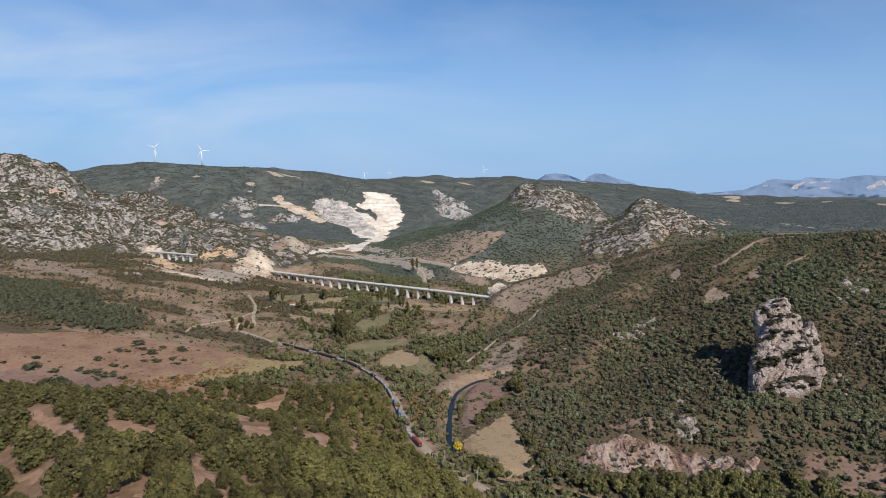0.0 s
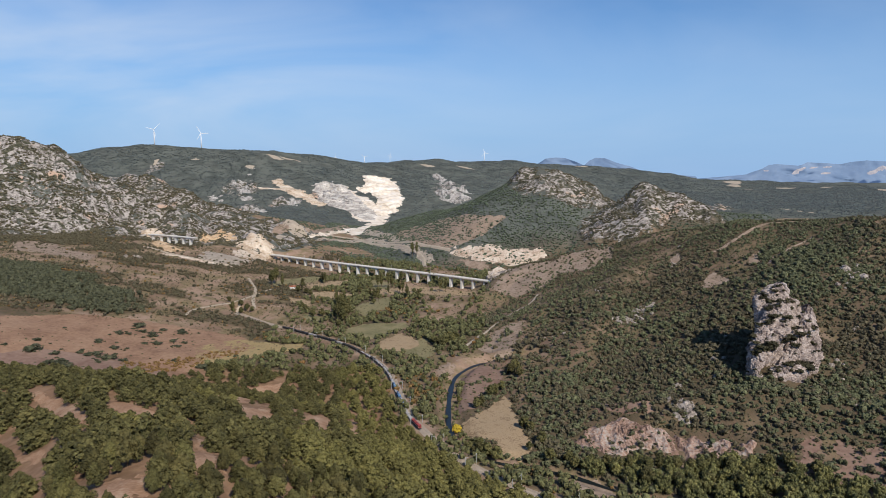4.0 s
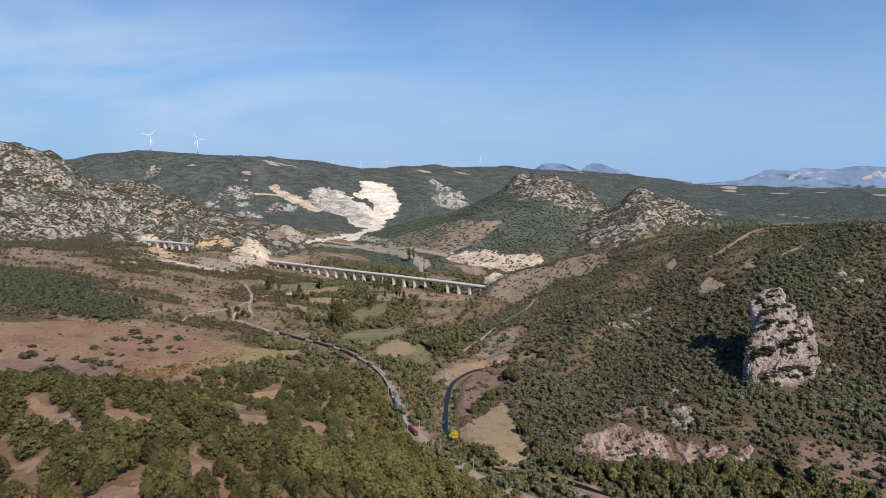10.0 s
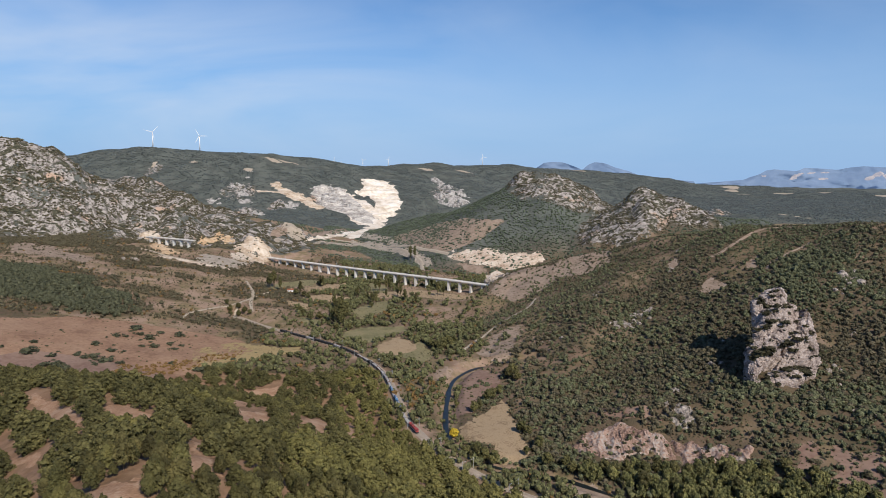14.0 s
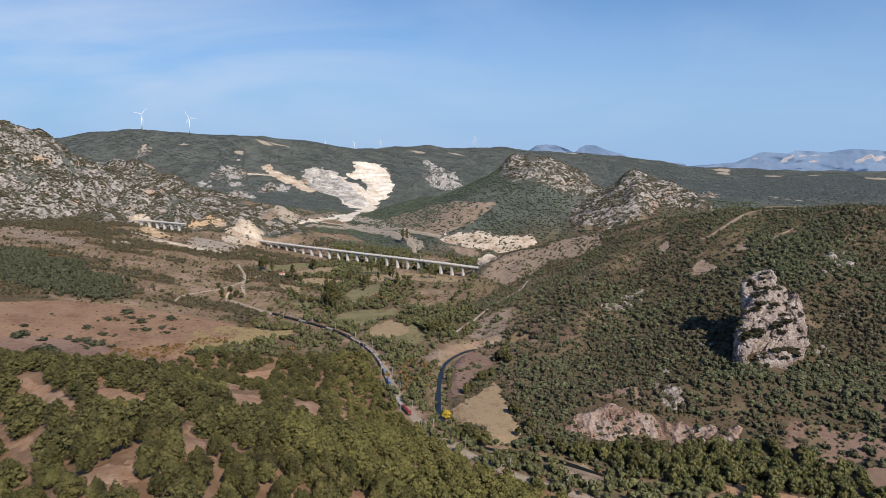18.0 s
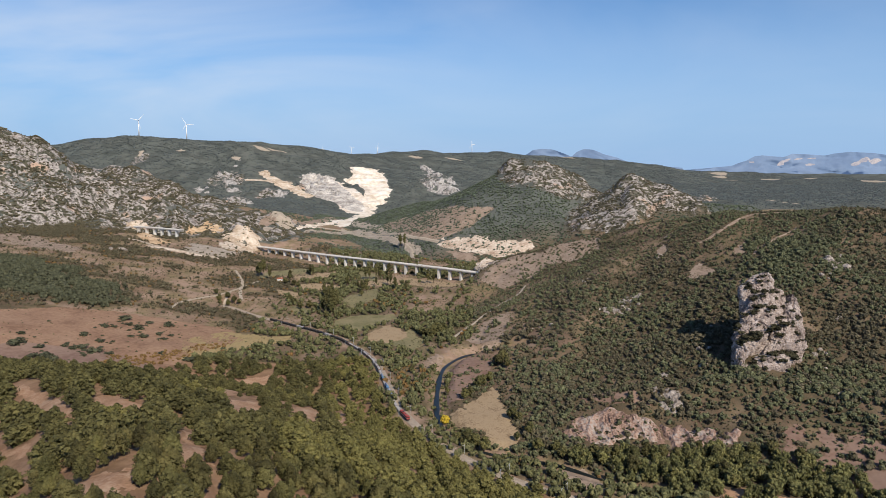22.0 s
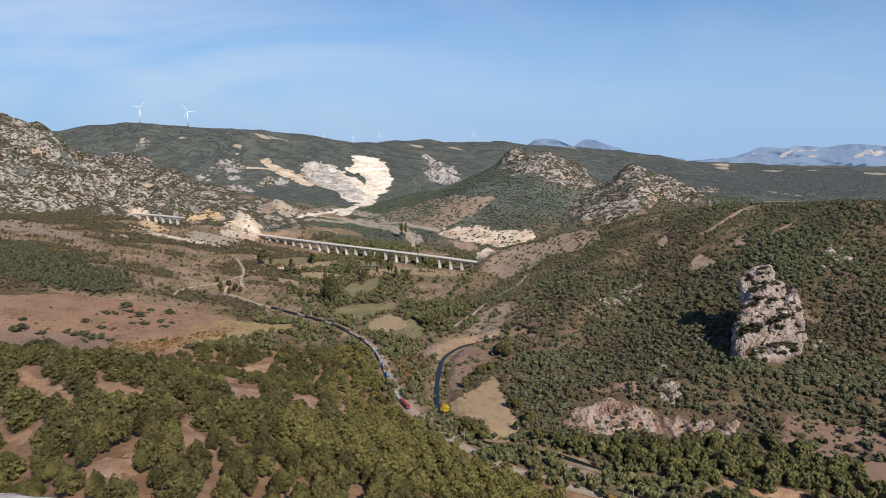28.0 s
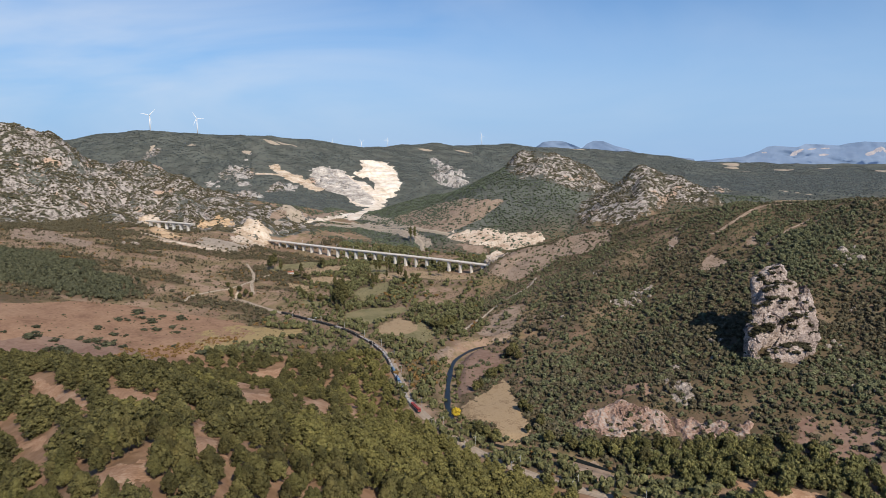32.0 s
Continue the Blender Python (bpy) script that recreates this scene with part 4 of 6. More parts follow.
# ---- tracks, road, river ----
PATHS = [
    ("dirt_track", 5, [(-350, 1169), (-315, 1087), (-300, 1022), (-282, 966)]),
    ("dirt_track", 4, [(-353, 885), (-357, 908), (-351, 927), (-338, 949), (-326, 974), (-313, 1013), (-303, 1060), (-290, 1110)]),
    ("dirt_track", 6, [(-295, 922), (-309, 970), (-313, 1013)]),
    ("valley_road", 9, [(-250, 1850), (-184, 1715), (-119, 1629), (-72, 1539), (-46, 1483), (-39, 1401)]),
    ("valley_road", 9, [(-330, 1840), (-227, 1810), (-138, 1690), (-45, 1545), (20, 1470)]),
    ("ridge_track", 5, [(383, 932), (395, 931), (414, 939), (433, 947), (450, 958), (467, 968), (484, 974), (520, 966), (600, 930)]),
    ("ridge_track", 3.5, [(426, 849), (442, 868), (464, 877), (490, 890), (514, 903)]),
    ("hill_track", 4.5, [(28, 800), (47, 848), (59, 866), (72, 887), (90, 908), (114, 945), (136, 984), (150, 1020)]),
    ("embankment_track", 7, [(-600, 1308), (-584, 1300), (-530, 1264), (-471, 1249), (-405, 1232)]),
]
for name, width, line in PATHS:
    ribbon(name, smooth_line(line, 6), width, BARE_SLOPE if name == "ridge_track" else DIRT_ROAD, "pale unpaved dirt track across the slope", "track", 0.5 if line[0][1] < 1300 else 2.2)
ribbon("river", RIVER_LINE, 4.6, WATER, "dark slow river between bushes", "river", z=1.75)
railway = empty("railway", "double railway track on pale ballast along the valley", "railway")
railway["kind"] = "structure"
ribbon("ballast_bed", RAIL_LINE, 8.2, BALLAST, "pale stone ballast", "", z=RAIL_Z + 0.35, parent=railway)
for off in (-2.95, -1.52, 1.52, 2.95):
    p = RAIL_LINE
    t = np.gradient(p, axis=0)
    side = np.stack([-t[:, 1], t[:, 0]], 1) / np.hypot(*t.T)[:, None]
    ribbon("rail", p + side * off, 0.16, STEEL, "", "", z=RAIL_Z + 0.52, parent=railway)

# ---- viaducts ----
def viaduct(line, deck_z, span, width, label):
    """A concrete deck with parapets on hammerhead piers, one to each span."""
    p = smooth_line(line, span / 4)
    at = empty("viaduct", label, "viaduct")
    t = np.gradient(p, axis=0)
    t /= np.hypot(*t.T)[:, None]
    side = np.stack([-t[:, 1], t[:, 0]], 1)

    def sweep(name, outline, text=""):
        outline = np.asarray(outline)
        k = len(outline)
        v = np.concatenate([np.column_stack([p + side * o[0], np.full(len(p), deck_z + o[1])])[:, None] for o in outline], 1)
        n = len(p)
        i = np.arange(n * k).reshape(n, k)
        f = np.stack([i[:-1], np.roll(i[:-1], -1, 1), np.roll(i[1:], -1, 1), i[1:]], -1).reshape(-1, 4)
        part(name, mesh_of(name, v.reshape(-1, 3), f, CONCRETE), CONCRETE, at, text)

    w = width / 2
    sweep("deck", [(-w, 0), (w, 0), (w, -0.4), (w * 0.62, -0.9), (w * 0.5, -2.6), (-w * 0.5, -2.6), (-w * 0.62, -0.9), (-w, -0.4)])
    for s in (-1, 1):
        sweep("parapet", [(s * w, 1.1), (s * (w - 0.35), 1.1), (s * (w - 0.35), 0.003), (s * w, 0.003)])
    for q, d in zip(p[2::4], t[2::4]):
        g = float(ground(q[0], q[1]))
        if deck_z - g < 5:
            continue
        bm = bmesh.new()
        box(bm, -2.0, 2.0, -3.2, 3.2, g - 2, deck_z - 4.4, 0.35)
        box(bm, -2.2, 2.2, -w * 0.66, w * 0.66, deck_z - 4.45, deck_z - 2.6, 0.3)
        pier = part("pier", bm, CONCRETE, at)
        pier.matrix_basis = pose(q[0], q[1], 0, 0, 0, math.degrees(math.atan2(d[1], d[0])))
    return at


viaduct([(-430, 1505), (-373, 1464), (-278, 1397), (-165, 1321), (-70, 1260), (17, 1203), (86, 1152), (130, 1120)], 26.5, 25, 11, "long pale concrete railway viaduct on slender piers")
viaduct([(-664, 1480), (-610, 1455), (-530, 1408)], 71, 24, 10, "short white concrete viaduct beside the rock spur")


# ---- wind turbines ----
def turbine(turn, spin):
    at = empty("wind_turbine", "white three-bladed wind turbine on the ridge", "wind turbine", "wind farm")
    part("tower", tube(bmesh.new(), (0, 0, -3), (0, 0, 78), 3.0, 2.0, 14), WHITE, at, smooth=True)
    part("nacelle", box(bmesh.new(), -1.7, 1.7, -3.5, 6, 77.5, 81.2, 0.6), WHITE, at)
    part("hub", tube(bmesh.new(), (0, -3.4, 79.4), (0, -6, 79.4), 1.7, 0.7, 12), WHITE, at)
    for k in range(3):
        a = radians(spin + 120 * k)
        bm = bmesh.new()
        verts = []
        for r, chord, thick in ((1.2, 1.3, 0.9), (7, 3.2, 0.7), (18, 2.4, 0.5), (32, 1.5, 0.3), (42, 0.5, 0.12)):
            ring = [bm.verts.new((c * chord, -4.8 + d * thick, r)) for c, d in ((-0.4, 0), (0.1, 0.5), (0.7, 0.1), (0.1, -0.5))]
            verts.append(ring)
        for a0, a1 in zip(verts[:-1], verts[1:]):
            for i in range(4):
                bm.faces.new((a0[i], a0[(i + 1) % 4], a1[(i + 1) % 4], a1[i]))
        bm.faces.new(verts[-1])
        bm.faces.new(verts[0][::-1])
        bmesh.ops.transform(bm, matrix=Matrix.Translation((0, 0, 79.4)) @ Matrix.Rotation(a, 4, "Y"), verts=bm.verts)
        part("blade", bm, WHITE, at)
    return at


for x, y, size, turn, spin in ((-1326, 3060, 0.92, 8, 45), (-1112, 3062, 0.86, 15, 90), (-560, 3450, 0.52, 20, 10), (-532, 3480, 0.42, 20, 40), (-415, 3500, 0.48, 20, 70), (-285, 3560, 0.45, 20, 15), (240, 3880, 0.68, 20, 100)):
    ob = turbine(turn, spin)
    ob.matrix_basis = pose(x, y, float(ground(x, y)), 0, 0, turn) @ Matrix.Diagonal((size, size, size, 1))


# ---- trees ----
def ball(levels, rough, squash=1.0, seed=0):
    """A lumpy clump, about 1 across its radius, as arrays."""
    bm = bmesh.new()
    bmesh.ops.create_icosphere(bm, subdivisions=levels, radius=1)
    rnd = np.random.RandomState(seed)
    v = np.array([w.co for w in bm.verts])
    f = np.array([[w.index for w in g.verts] for g in bm.faces])
    bm.free()
    v = v * (1 + rough * (rnd.rand(len(v), 1) * 2 - 1))
    v[:, 2] *= squash
    return v, f


bm_ico = bmesh.new()
bmesh.ops.create_icosphere(bm_ico, subdivisions=1, radius=1)
ICO = (np.array([w.co for w in bm_ico.verts]), np.array([[w.index for w in g.verts] for g in bm_ico.faces]))
bm_ico.free()


def join(pieces):
    vs, fs, n = [], [], 0
    for v, f in pieces:
        vs.append(v)
        fs.append(f + n)
        n += len(v)
    return np.vstack(vs), np.vstack(fs)


def pad(c, radii, count, size, rnd, core=0.62):
    """A clump of foliage: a small body hidden in sprays that face outwards."""
    v = ICO[0] * (1 + 0.3 * (rnd.rand(len(ICO[0]), 1) * 2 - 1)) * radii * core + c
    d = rnd.normal(size=(count, 3))
    d /= np.linalg.norm(d, axis=1)[:, None]
    at = c + d * radii * (0.62 + 0.48 * rnd.rand(count, 1))
    out = d * [1, 1, 0.8] + [0, 0, 0.35] + 0.45 * rnd.normal(size=(count, 3))
    out /= np.linalg.norm(out, axis=1)[:, None]
    a = np.cross(out, rnd.normal(size=(count, 3)))
    a /= np.linalg.norm(a, axis=1)[:, None]
    b = np.cross(out, a)
    q = size * (0.6 + 0.8 * rnd.rand(count, 1))
    leaf = np.stack([at + a * q, at - a * q * 0.5 + b * q * 0.75, at - a * q * 0.5 - b * q * 0.75], 1).reshape(-1, 3)
    return [(v, ICO[1]), (leaf, np.arange(3 * count).reshape(count, 3))]


def pine_crown(seed, tall=9.0, wide=3.5, boughs=30, count=105, size=0.34):
    """Boughs as uneven pads of needles on a rounded cone round a leader, with gaps."""
    rnd = np.random.RandomState(seed)
    pieces = []
    for h in (0.3, 0.5, 0.7):
        pieces += pad(np.array([0, 0, tall * h]), np.array([0.42, 0.42, 0.34]) * wide * (1.25 - h), 2, size, rnd, 0.9)
    pieces += pad(np.array([0, 0, tall * 0.92]), np.array([0.16 * wide, 0.16 * wide, tall * 0.09]), count // 2, size, rnd)
    side = rnd.rand() * 6.3
    for k in range(boughs):
        h = ((k + 0.5) / boughs) ** 0.85
        a = k * 2.399 + 0.8 * rnd.rand()
        out = wide * (1 - h ** 1.8) ** 0.75 * (0.6 + 0.4 * rnd.rand()) * (1 + 0.18 * math.cos(a - side))
        c = np.array([math.cos(a) * out * 0.7, math.sin(a) * out * 0.7, tall * (0.15 + 0.75 * h) + 0.22 * out])
        r = 0.27 * out + 0.42
        pieces += pad(c, np.array([r * 1.15, r * 1.15, r * (0.55 + 0.35 * rnd.rand())]), count, size, rnd)
    return join(pieces)


def broad_crown(seed, tall=9.0, wide=3.6, clumps=20, count=60, size=0.42):
    """A rounded, uneven crown of leafy clumps."""
    rnd = np.random.RandomState(seed)
    pieces = pad(np.array([0, 0, tall * 0.55]), np.array([0.5 * wide, 0.5 * wide, tall * 0.25]), 2, size, rnd, 0.9)
    for k in range(clumps):
        d = rnd.normal(size=3)
        d /= np.linalg.norm(d)
        c = np.array([d[0] * wide * 0.66, d[1] * wide * 0.66, tall * 0.58 + d[2] * tall * 0.29])
        r = wide * (0.28 + 0.2 * rnd.rand())
        pieces += pad(c, np.array([r, r, r * 0.85]), count, size, rnd)
    return join(pieces)


def tree(name, label, category, crown, leaf, tall, girth, group="", limbs=5, seed=0):
    """A trunk with limbs and a crown of leafy clumps."""
    at = empty(name, label, category, group)
    bm = bmesh.new()
    rnd = random.Random(seed)
    tube(bm, (0, 0, -0.8), (0.1, 0.05, tall * 0.5), girth, girth * 0.6, 7)
    tube(bm, (0.1, 0.05, tall * 0.5), (0.0, 0.1, tall * 0.9), girth * 0.6, girth * 0.15, 6)
    for k in range(limbs):
        a, h = k * 2.4 + rnd.random(), tall * (0.25 + 0.1 * k)
        tube(bm, (0.05, 0.03, h), (math.cos(a) * tall * 0.2, math.sin(a) * tall * 0.2, h + tall * 0.09), girth * 0.35, girth * 0.1, 5)
    part("trunk", bm, BARK, at)
    part("crown", mesh_of("crown", *crown, leaf), leaf, at)
    return at


def scatter(spacing, x0, x1, y0, y1, seed, even=False):
    """Places strewn over the valley's open fan, one to a square of that spacing on the whole; even: shaken from a grid."""
    rnd = np.random.RandomState(seed)
    if even:
        x, y = np.meshgrid(np.arange(x0, x1, spacing), np.arange(y0, y1, spacing))
        x = (x + (rnd.rand(*x.shape) - 0.5) * spacing * 1.9).ravel()
        y = (y + (rnd.rand(*y.shape) - 0.5) * spacing * 1.9).ravel()
    else:
        n = int((x1 - x0) * (y1 - y0) / spacing ** 2)
        x, y = x0 + rnd.rand(n) * (x1 - x0), y0 + rnd.rand(n) * (y1 - y0)
    keep = np.abs(x) < 0.715 * y + 40
    return x[keep], y[keep], rnd


def is_open(x, y, soft=1.0):
    hit = np.zeros(np.shape(x), bool)
    for poly in OPEN + CLEARINGS:
        hit |= inside(x, y, poly, soft)
    for name, most in (("terrace_cut", 0.6), ("mound_cut", 0.6), ("side_cut", 0.6), ("quarry_west", 0.86), ("valley_yard", 0.55), ("mound_foot", 0.45), ("mound_top", 0.62), ("mound_skirt", 0.34), ("road_verge", 0.68), ("quarry_verge", 0.65), ("side_bank", 0.55), ("embankment", 0.7), ("quarry_spur", 0.85), ("brown_knoll", 0.6), ("brown_bench", 0.55)):
        hit &= ~(inside(x, y, QUARRIES[name][3]) & (vnoise(x / 5, y / 5, 99) > most))
    for name, most in (("bare_knoll", 0.5), ("bare_flank", 0.35), ("fallow_field", 0.8), ("rusty_band", 0.35), ("gully_slope", 0.5), ("eroded_slope", 0.48), ("lower_slope", 0.48), ("trackside_soil", 0.6), ("toe_slope", 0.62), ("river_slope", 0.7), ("west_terrace", 0.7), ("viaduct_strip", 0.8), ("upper_meadow", 0.88)):
        hit &= ~(inside(x, y, FIELDS[name][2]) & (vnoise(x / 4, y / 4, 98) > most))
    for _, width, line in PATHS:
        hit |= near_line(x, y, line)[0] < width * 0.5 + 1.5
    return hit


def mass(name, label, templates, x, y, r, h, mat, seed, sink=0.25, smooth=True):
    """Many crowns as one mesh: each a turned and scaled template standing on the ground."""
    rnd = np.random.RandomState(seed)
    z = ground(x, y)
    kind = rnd.randint(len(templates), size=len(x))
    turn = rnd.rand(len(x)) * 2 * np.pi
    vs, fs, n = [], [], 0
    for k, (v, f) in enumerate(templates):
        i = np.nonzero(kind == k)[0]
        if not len(i):
            continue
        c, s = np.cos(turn[i])[:, None], np.sin(turn[i])[:, None]
        X = (v[:, 0] * c - v[:, 1] * s) * r[i, None] + x[i, None]
        Y = (v[:, 0] * s + v[:, 1] * c) * r[i, None] + y[i, None]
        Z = v[:, 2] * h[i, None] + (z[i] - sink * h[i])[:, None]
        vs.append(np.stack([X, Y, Z], -1).reshape(-1, 3))
        fs.append((f[None] + (np.arange(len(i)) * len(v))[:, None, None]).reshape(-1, 3) + n)
        n += len(i) * len(v)
    if vs:
        tagged(new(name, mesh_of(name, np.vstack(vs), np.vstack(fs), mat, False if templates is SMALL else smooth)), label, "trees", kind="stuff")


def unit(template):
    """Scale a crown to a radius and a height of one."""
    v, f = template
    v = v.copy()
    v[:, :2] /= np.percentile(np.hypot(v[:, 0], v[:, 1]), 92)
    v[:, 2] = (v[:, 2] - v[:, 2].min()) / np.ptp(v[:, 2])
    return v, f


MIDDLE_PINE = [unit(pine_crown(200 + k, 8.2, 3.8, 16, 42, 0.40)) for k in range(7)]


def leafy(seed, n=2, spray=24):
    """A small crown for the middle distance: a few leafy clumps side by side."""
    rnd = np.random.RandomState(seed)
    pieces = []
    for k in range(n):
        c = np.array([*(rnd.rand(2) * 1.1 - 0.55), 0.45 + 0.5 * rnd.rand()])
        pieces += pad(c, np.array([0.62, 0.62, 0.55]) * (0.8 + 0.4 * rnd.rand()), spray // 2, 0.30, rnd, 0.85)
    return unit(join(pieces))


SMALL = [leafy(300 + k) for k in range(8)]
TINY = [leafy(400 + k, 1, 18) for k in range(8)]


def eight(seed):
    """The cheapest clump, for the far slopes."""
    rnd = np.random.RandomState(seed)
    v = np.array([(1, 0, 0), (0, 1, 0), (-1, 0, 0), (0, -1, 0), (0, 0, 1), (0, 0, -1)], float) * (1 + 0.35 * (rnd.rand(6, 1) * 2 - 1))
    return unit((v, np.array([(0, 1, 4), (1, 2, 4), (2, 3, 4), (3, 0, 4), (1, 0, 5), (2, 1, 5), (3, 2, 5), (0, 3, 5)])))


FAR_CLUMP = [eight(450 + k) for k in range(8)]

# the lookout hill's pines: the nearest are things of their own
KINDS = [tree("pine_tree", "dark olive-green pine on the lookout slope", "pine tree", pine_crown(k, 7.6 + 0.7 * (k % 3), 4.1 - 0.35 * (k % 3)), PINE, 8, 0.22, "pines below the lookout", seed=k) for k in range(7)]
x, y, rnd = scatter(8.4, -560, 90, 120, 760, 1, True)
dens, zone = woodland(x, y)
away = 1 + 11 / np.hypot(x, y)
keep = (zone == 1) & (rnd.rand(len(x)) < dens) & ~is_open(x, y, 0) & ~is_open(x * away, y * away, 0)
x, y = x[keep], y[keep]
size = (0.72 + 0.85 * rnd.rand(len(x)) + 0.25 * fbm(x, y, 45, 2, 90)) * (1 - 0.12 * ramp(280, 520, y))
order = np.argsort(np.hypot(x, y))
begin = int(np.sum(np.hypot(x, y) < 222))
first, rest = order[begin:begin + 295], np.concatenate([order[:begin:3], order[begin + 295:]])
for n, i in enumerate(first):
    m = pose(x[i], y[i], float(ground(x[i], y[i])), 0, 0, rnd.rand() * 360) @ Matrix.Diagonal((size[i] * 0.95, size[i] * 0.95, size[i] * (0.95 + 0.35 * rnd.rand()), 1))
    if n < len(KINDS):
        KINDS[n].matrix_basis = m
    else:
        copy_thing(KINDS[n % len(KINDS)], Matrix(m) @ Matrix.Diagonal([1 / s for s in KINDS[n % len(KINDS)].scale] + [1]))
# trees right of this line get the lighter needles, imitating a sun-facing slope
sunlit = x[rest] + 60 * fbm(x[rest], y[rest], 50, 3, 94) > -95
for name, label, i, mat in (("pine_forest", "dense dark green pine wood on the slope", rest[~sunlit], PINE_MASS), ("young_pines", "close stand of pines painted lighter for sun on the slope", rest[sunlit], SUNLIT_PINE)):
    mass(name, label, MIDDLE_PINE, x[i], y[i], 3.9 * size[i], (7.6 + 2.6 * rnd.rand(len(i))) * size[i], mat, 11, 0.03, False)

# the right hill: close evergreen scrub and small pines
x, y, rnd = scatter(3.2, 30, 900, 440, 1250, 2)
dens, zone = woodland(x, y)
keep = (zone == 2) & (rnd.rand(len(x)) < dens) & ~is_open(x, y, 0.5) & (~inside(x, y, CLIFF) | (rnd.rand(len(x)) < 0.22)) & (np.abs(x - 320 - 0.25 * (y - 600)) + 0.9 * np.abs(y - 600) > 37)
x, y = x[keep], y[keep]
size = 0.62 + 1.5 * rnd.rand(len(x)) ** 2.6 + 0.35 * fbm(x, y, 50, 2, 91)
pick = rnd.rand(len(x)) < 0.55 + 0.5 * fbm(x, y, 110, 2, 92)
for flag, name, label, mat in ((True, "scrub_pines", "small pines scattered over the hillside", HILL_PINE_MASS), (False, "evergreen_scrub", "close olive-green scrub covering the hillside", OAK_MASS)):
    i = (pick == flag) & (y > 900)
    mass(name + "_above", label, TINY, x[i], y[i], 2.1 * np.minimum(size[i], 1.5), 2.7 * np.minimum(size[i], 1.5), mat, 32 + flag, 0.12, False)
    i = (pick == flag) & (y <= 900)
    mass(name, label, SMALL, x[i], y[i], 1.9 * size[i], 3.2 * size[i], mat, 12 + flag, 0.12)

# left terraces
x, y, rnd = scatter(5.2, -1250, -225, 800, 1560, 3)
dens, zone = woodland(x, y)
keep = (zone == 3) & (rnd.rand(len(x)) < dens * 0.95) & ~is_open(x, y, 1)
x, y = x[keep], y[keep]
size = 0.7 + 0.8 * rnd.rand(len(x)) ** 1.5 + 0.75 * west_wood(x, y)
pick = rnd.rand(len(x)) < 0.10 + 0.12 * fbm(x, y, 80, 2, 93)
old = west_wood(x, y) > 0.4
pick &= ~old
mass("western_pines", "old dark green pine wood on the western terraces", SMALL, x[old], y[old], 2.6 * size[old], 5.0 * size[old], DARK_PINE, 25, 0.1)
i = ~pick & ~old
mass("terrace_trees", "dark green bushes in rows on the western terraces", SMALL, x[i], y[i], 2.4 * size[i], 4.0 * size[i], OAK_MASS, 14, 0.1)
mass("autumn_bushes", "russet and ochre autumn bushes", SMALL, x[pick], y[pick], 2.0 * size[pick], 2.6 * size[pick], AUTUMN_MASS, 15, 0.1)

# ochre bushes along the lower edge of the ploughed field
x, y, rnd = scatter(3.4, -360, -140, 540, 850, 8)
keep = (near_line(x, y, [(-335, 637), (-326, 667), (-307, 675), (-293, 692), (-278, 718), (-260, 739), (-240, 760)])[0] + 9 * fbm(x, y, 20, 2, 95) < 13) & (rnd.rand(len(x)) < 0.6)
size = 0.6 + 0.7 * rnd.rand(len(x))
mass("ochre_bushes", "ochre and orange autumn bushes along the field edge", SMALL, x[keep], y[keep], 2.0 * size[keep], 2.4 * size[keep], AUTUMN_MASS, 22, 0.1)

# low dry shrubs on the open slopes and terraces
x, y, rnd = scatter(4.4, -1000, 620, 440, 1400, 9)
dens, zone = woodland(x, y)
keep = (zone != 1) & ((x < 330) | (y < 1000)) & (rnd.rand(len(x)) < 0.55 + 0.5 * fbm(x, y, 40, 3, 96)) & (near_line(x, y, RAIL)[0] > 7) & (near_line(x, y, RIVER)[0] > 7) & ~inside(x, y, FIELDS["stubble_field"][2]) & ~inside(x, y, FIELDS["upper_meadow"][2]) & ~inside(x, y, FIELDS["lower_meadow"][2])
keep &= ~(inside(x, y, FIELDS["ploughed_field"][2]) & (rnd.rand(len(x)) < 0.75))
size = 0.6 + 0.9 * rnd.rand(len(x)) ** 2
mass("dry_shrubs", "low brownish dry shrubs strewn over open ground", FAR_CLUMP, x[keep], y[keep], 1.15 * size[keep], 1.2 * size[keep], DRY_SHRUB, 23, 0.15)

# valley floor
x, y, rnd = scatter(6.0, -320, 330, 380, 1500, 4)
dens, zone = woodland(x, y)
bank = ramp(32, 14, near_line(x, y, RIVER)[0]) * 0.5 * ramp(560, 530, y) + 0.5 * ramp(520, 490, y) + 0.45 * ramp(110, 60, np.hypot((x + 22) * 1.8, y - 660))
keep = (zone == 0) & (rnd.rand(len(x)) < dens + bank) & ~is_open(x, y, 1) & ((near_line(x, y, RIVER)[0] > 9.5) | (y < 545))
x, y = x[keep], y[keep]
size = 0.7 + 1.0 * rnd.rand(len(x)) ** 1.6
pick = rnd.rand(len(x)) < 0.04 + 0.6 * ramp(60, 20, np.hypot(x + 32, y - 650)) + 0.4 * ramp(80, 30, np.hypot(x + 50, (y - 1010) * 0.8))
mass("valley_trees", "mixed green trees along the valley floor", SMALL, x[~pick], y[~pick], 3.0 * size[~pick], 5.6 * size[~pick], BROADLEAF_MASS, 16, 0.06)
mass("autumn_thicket", "orange-brown thicket beside the railway", SMALL, x[pick], y[pick], 2.4 * size[pick], 3.2 * size[pick], AUTUMN_MASS, 17, 0.08)

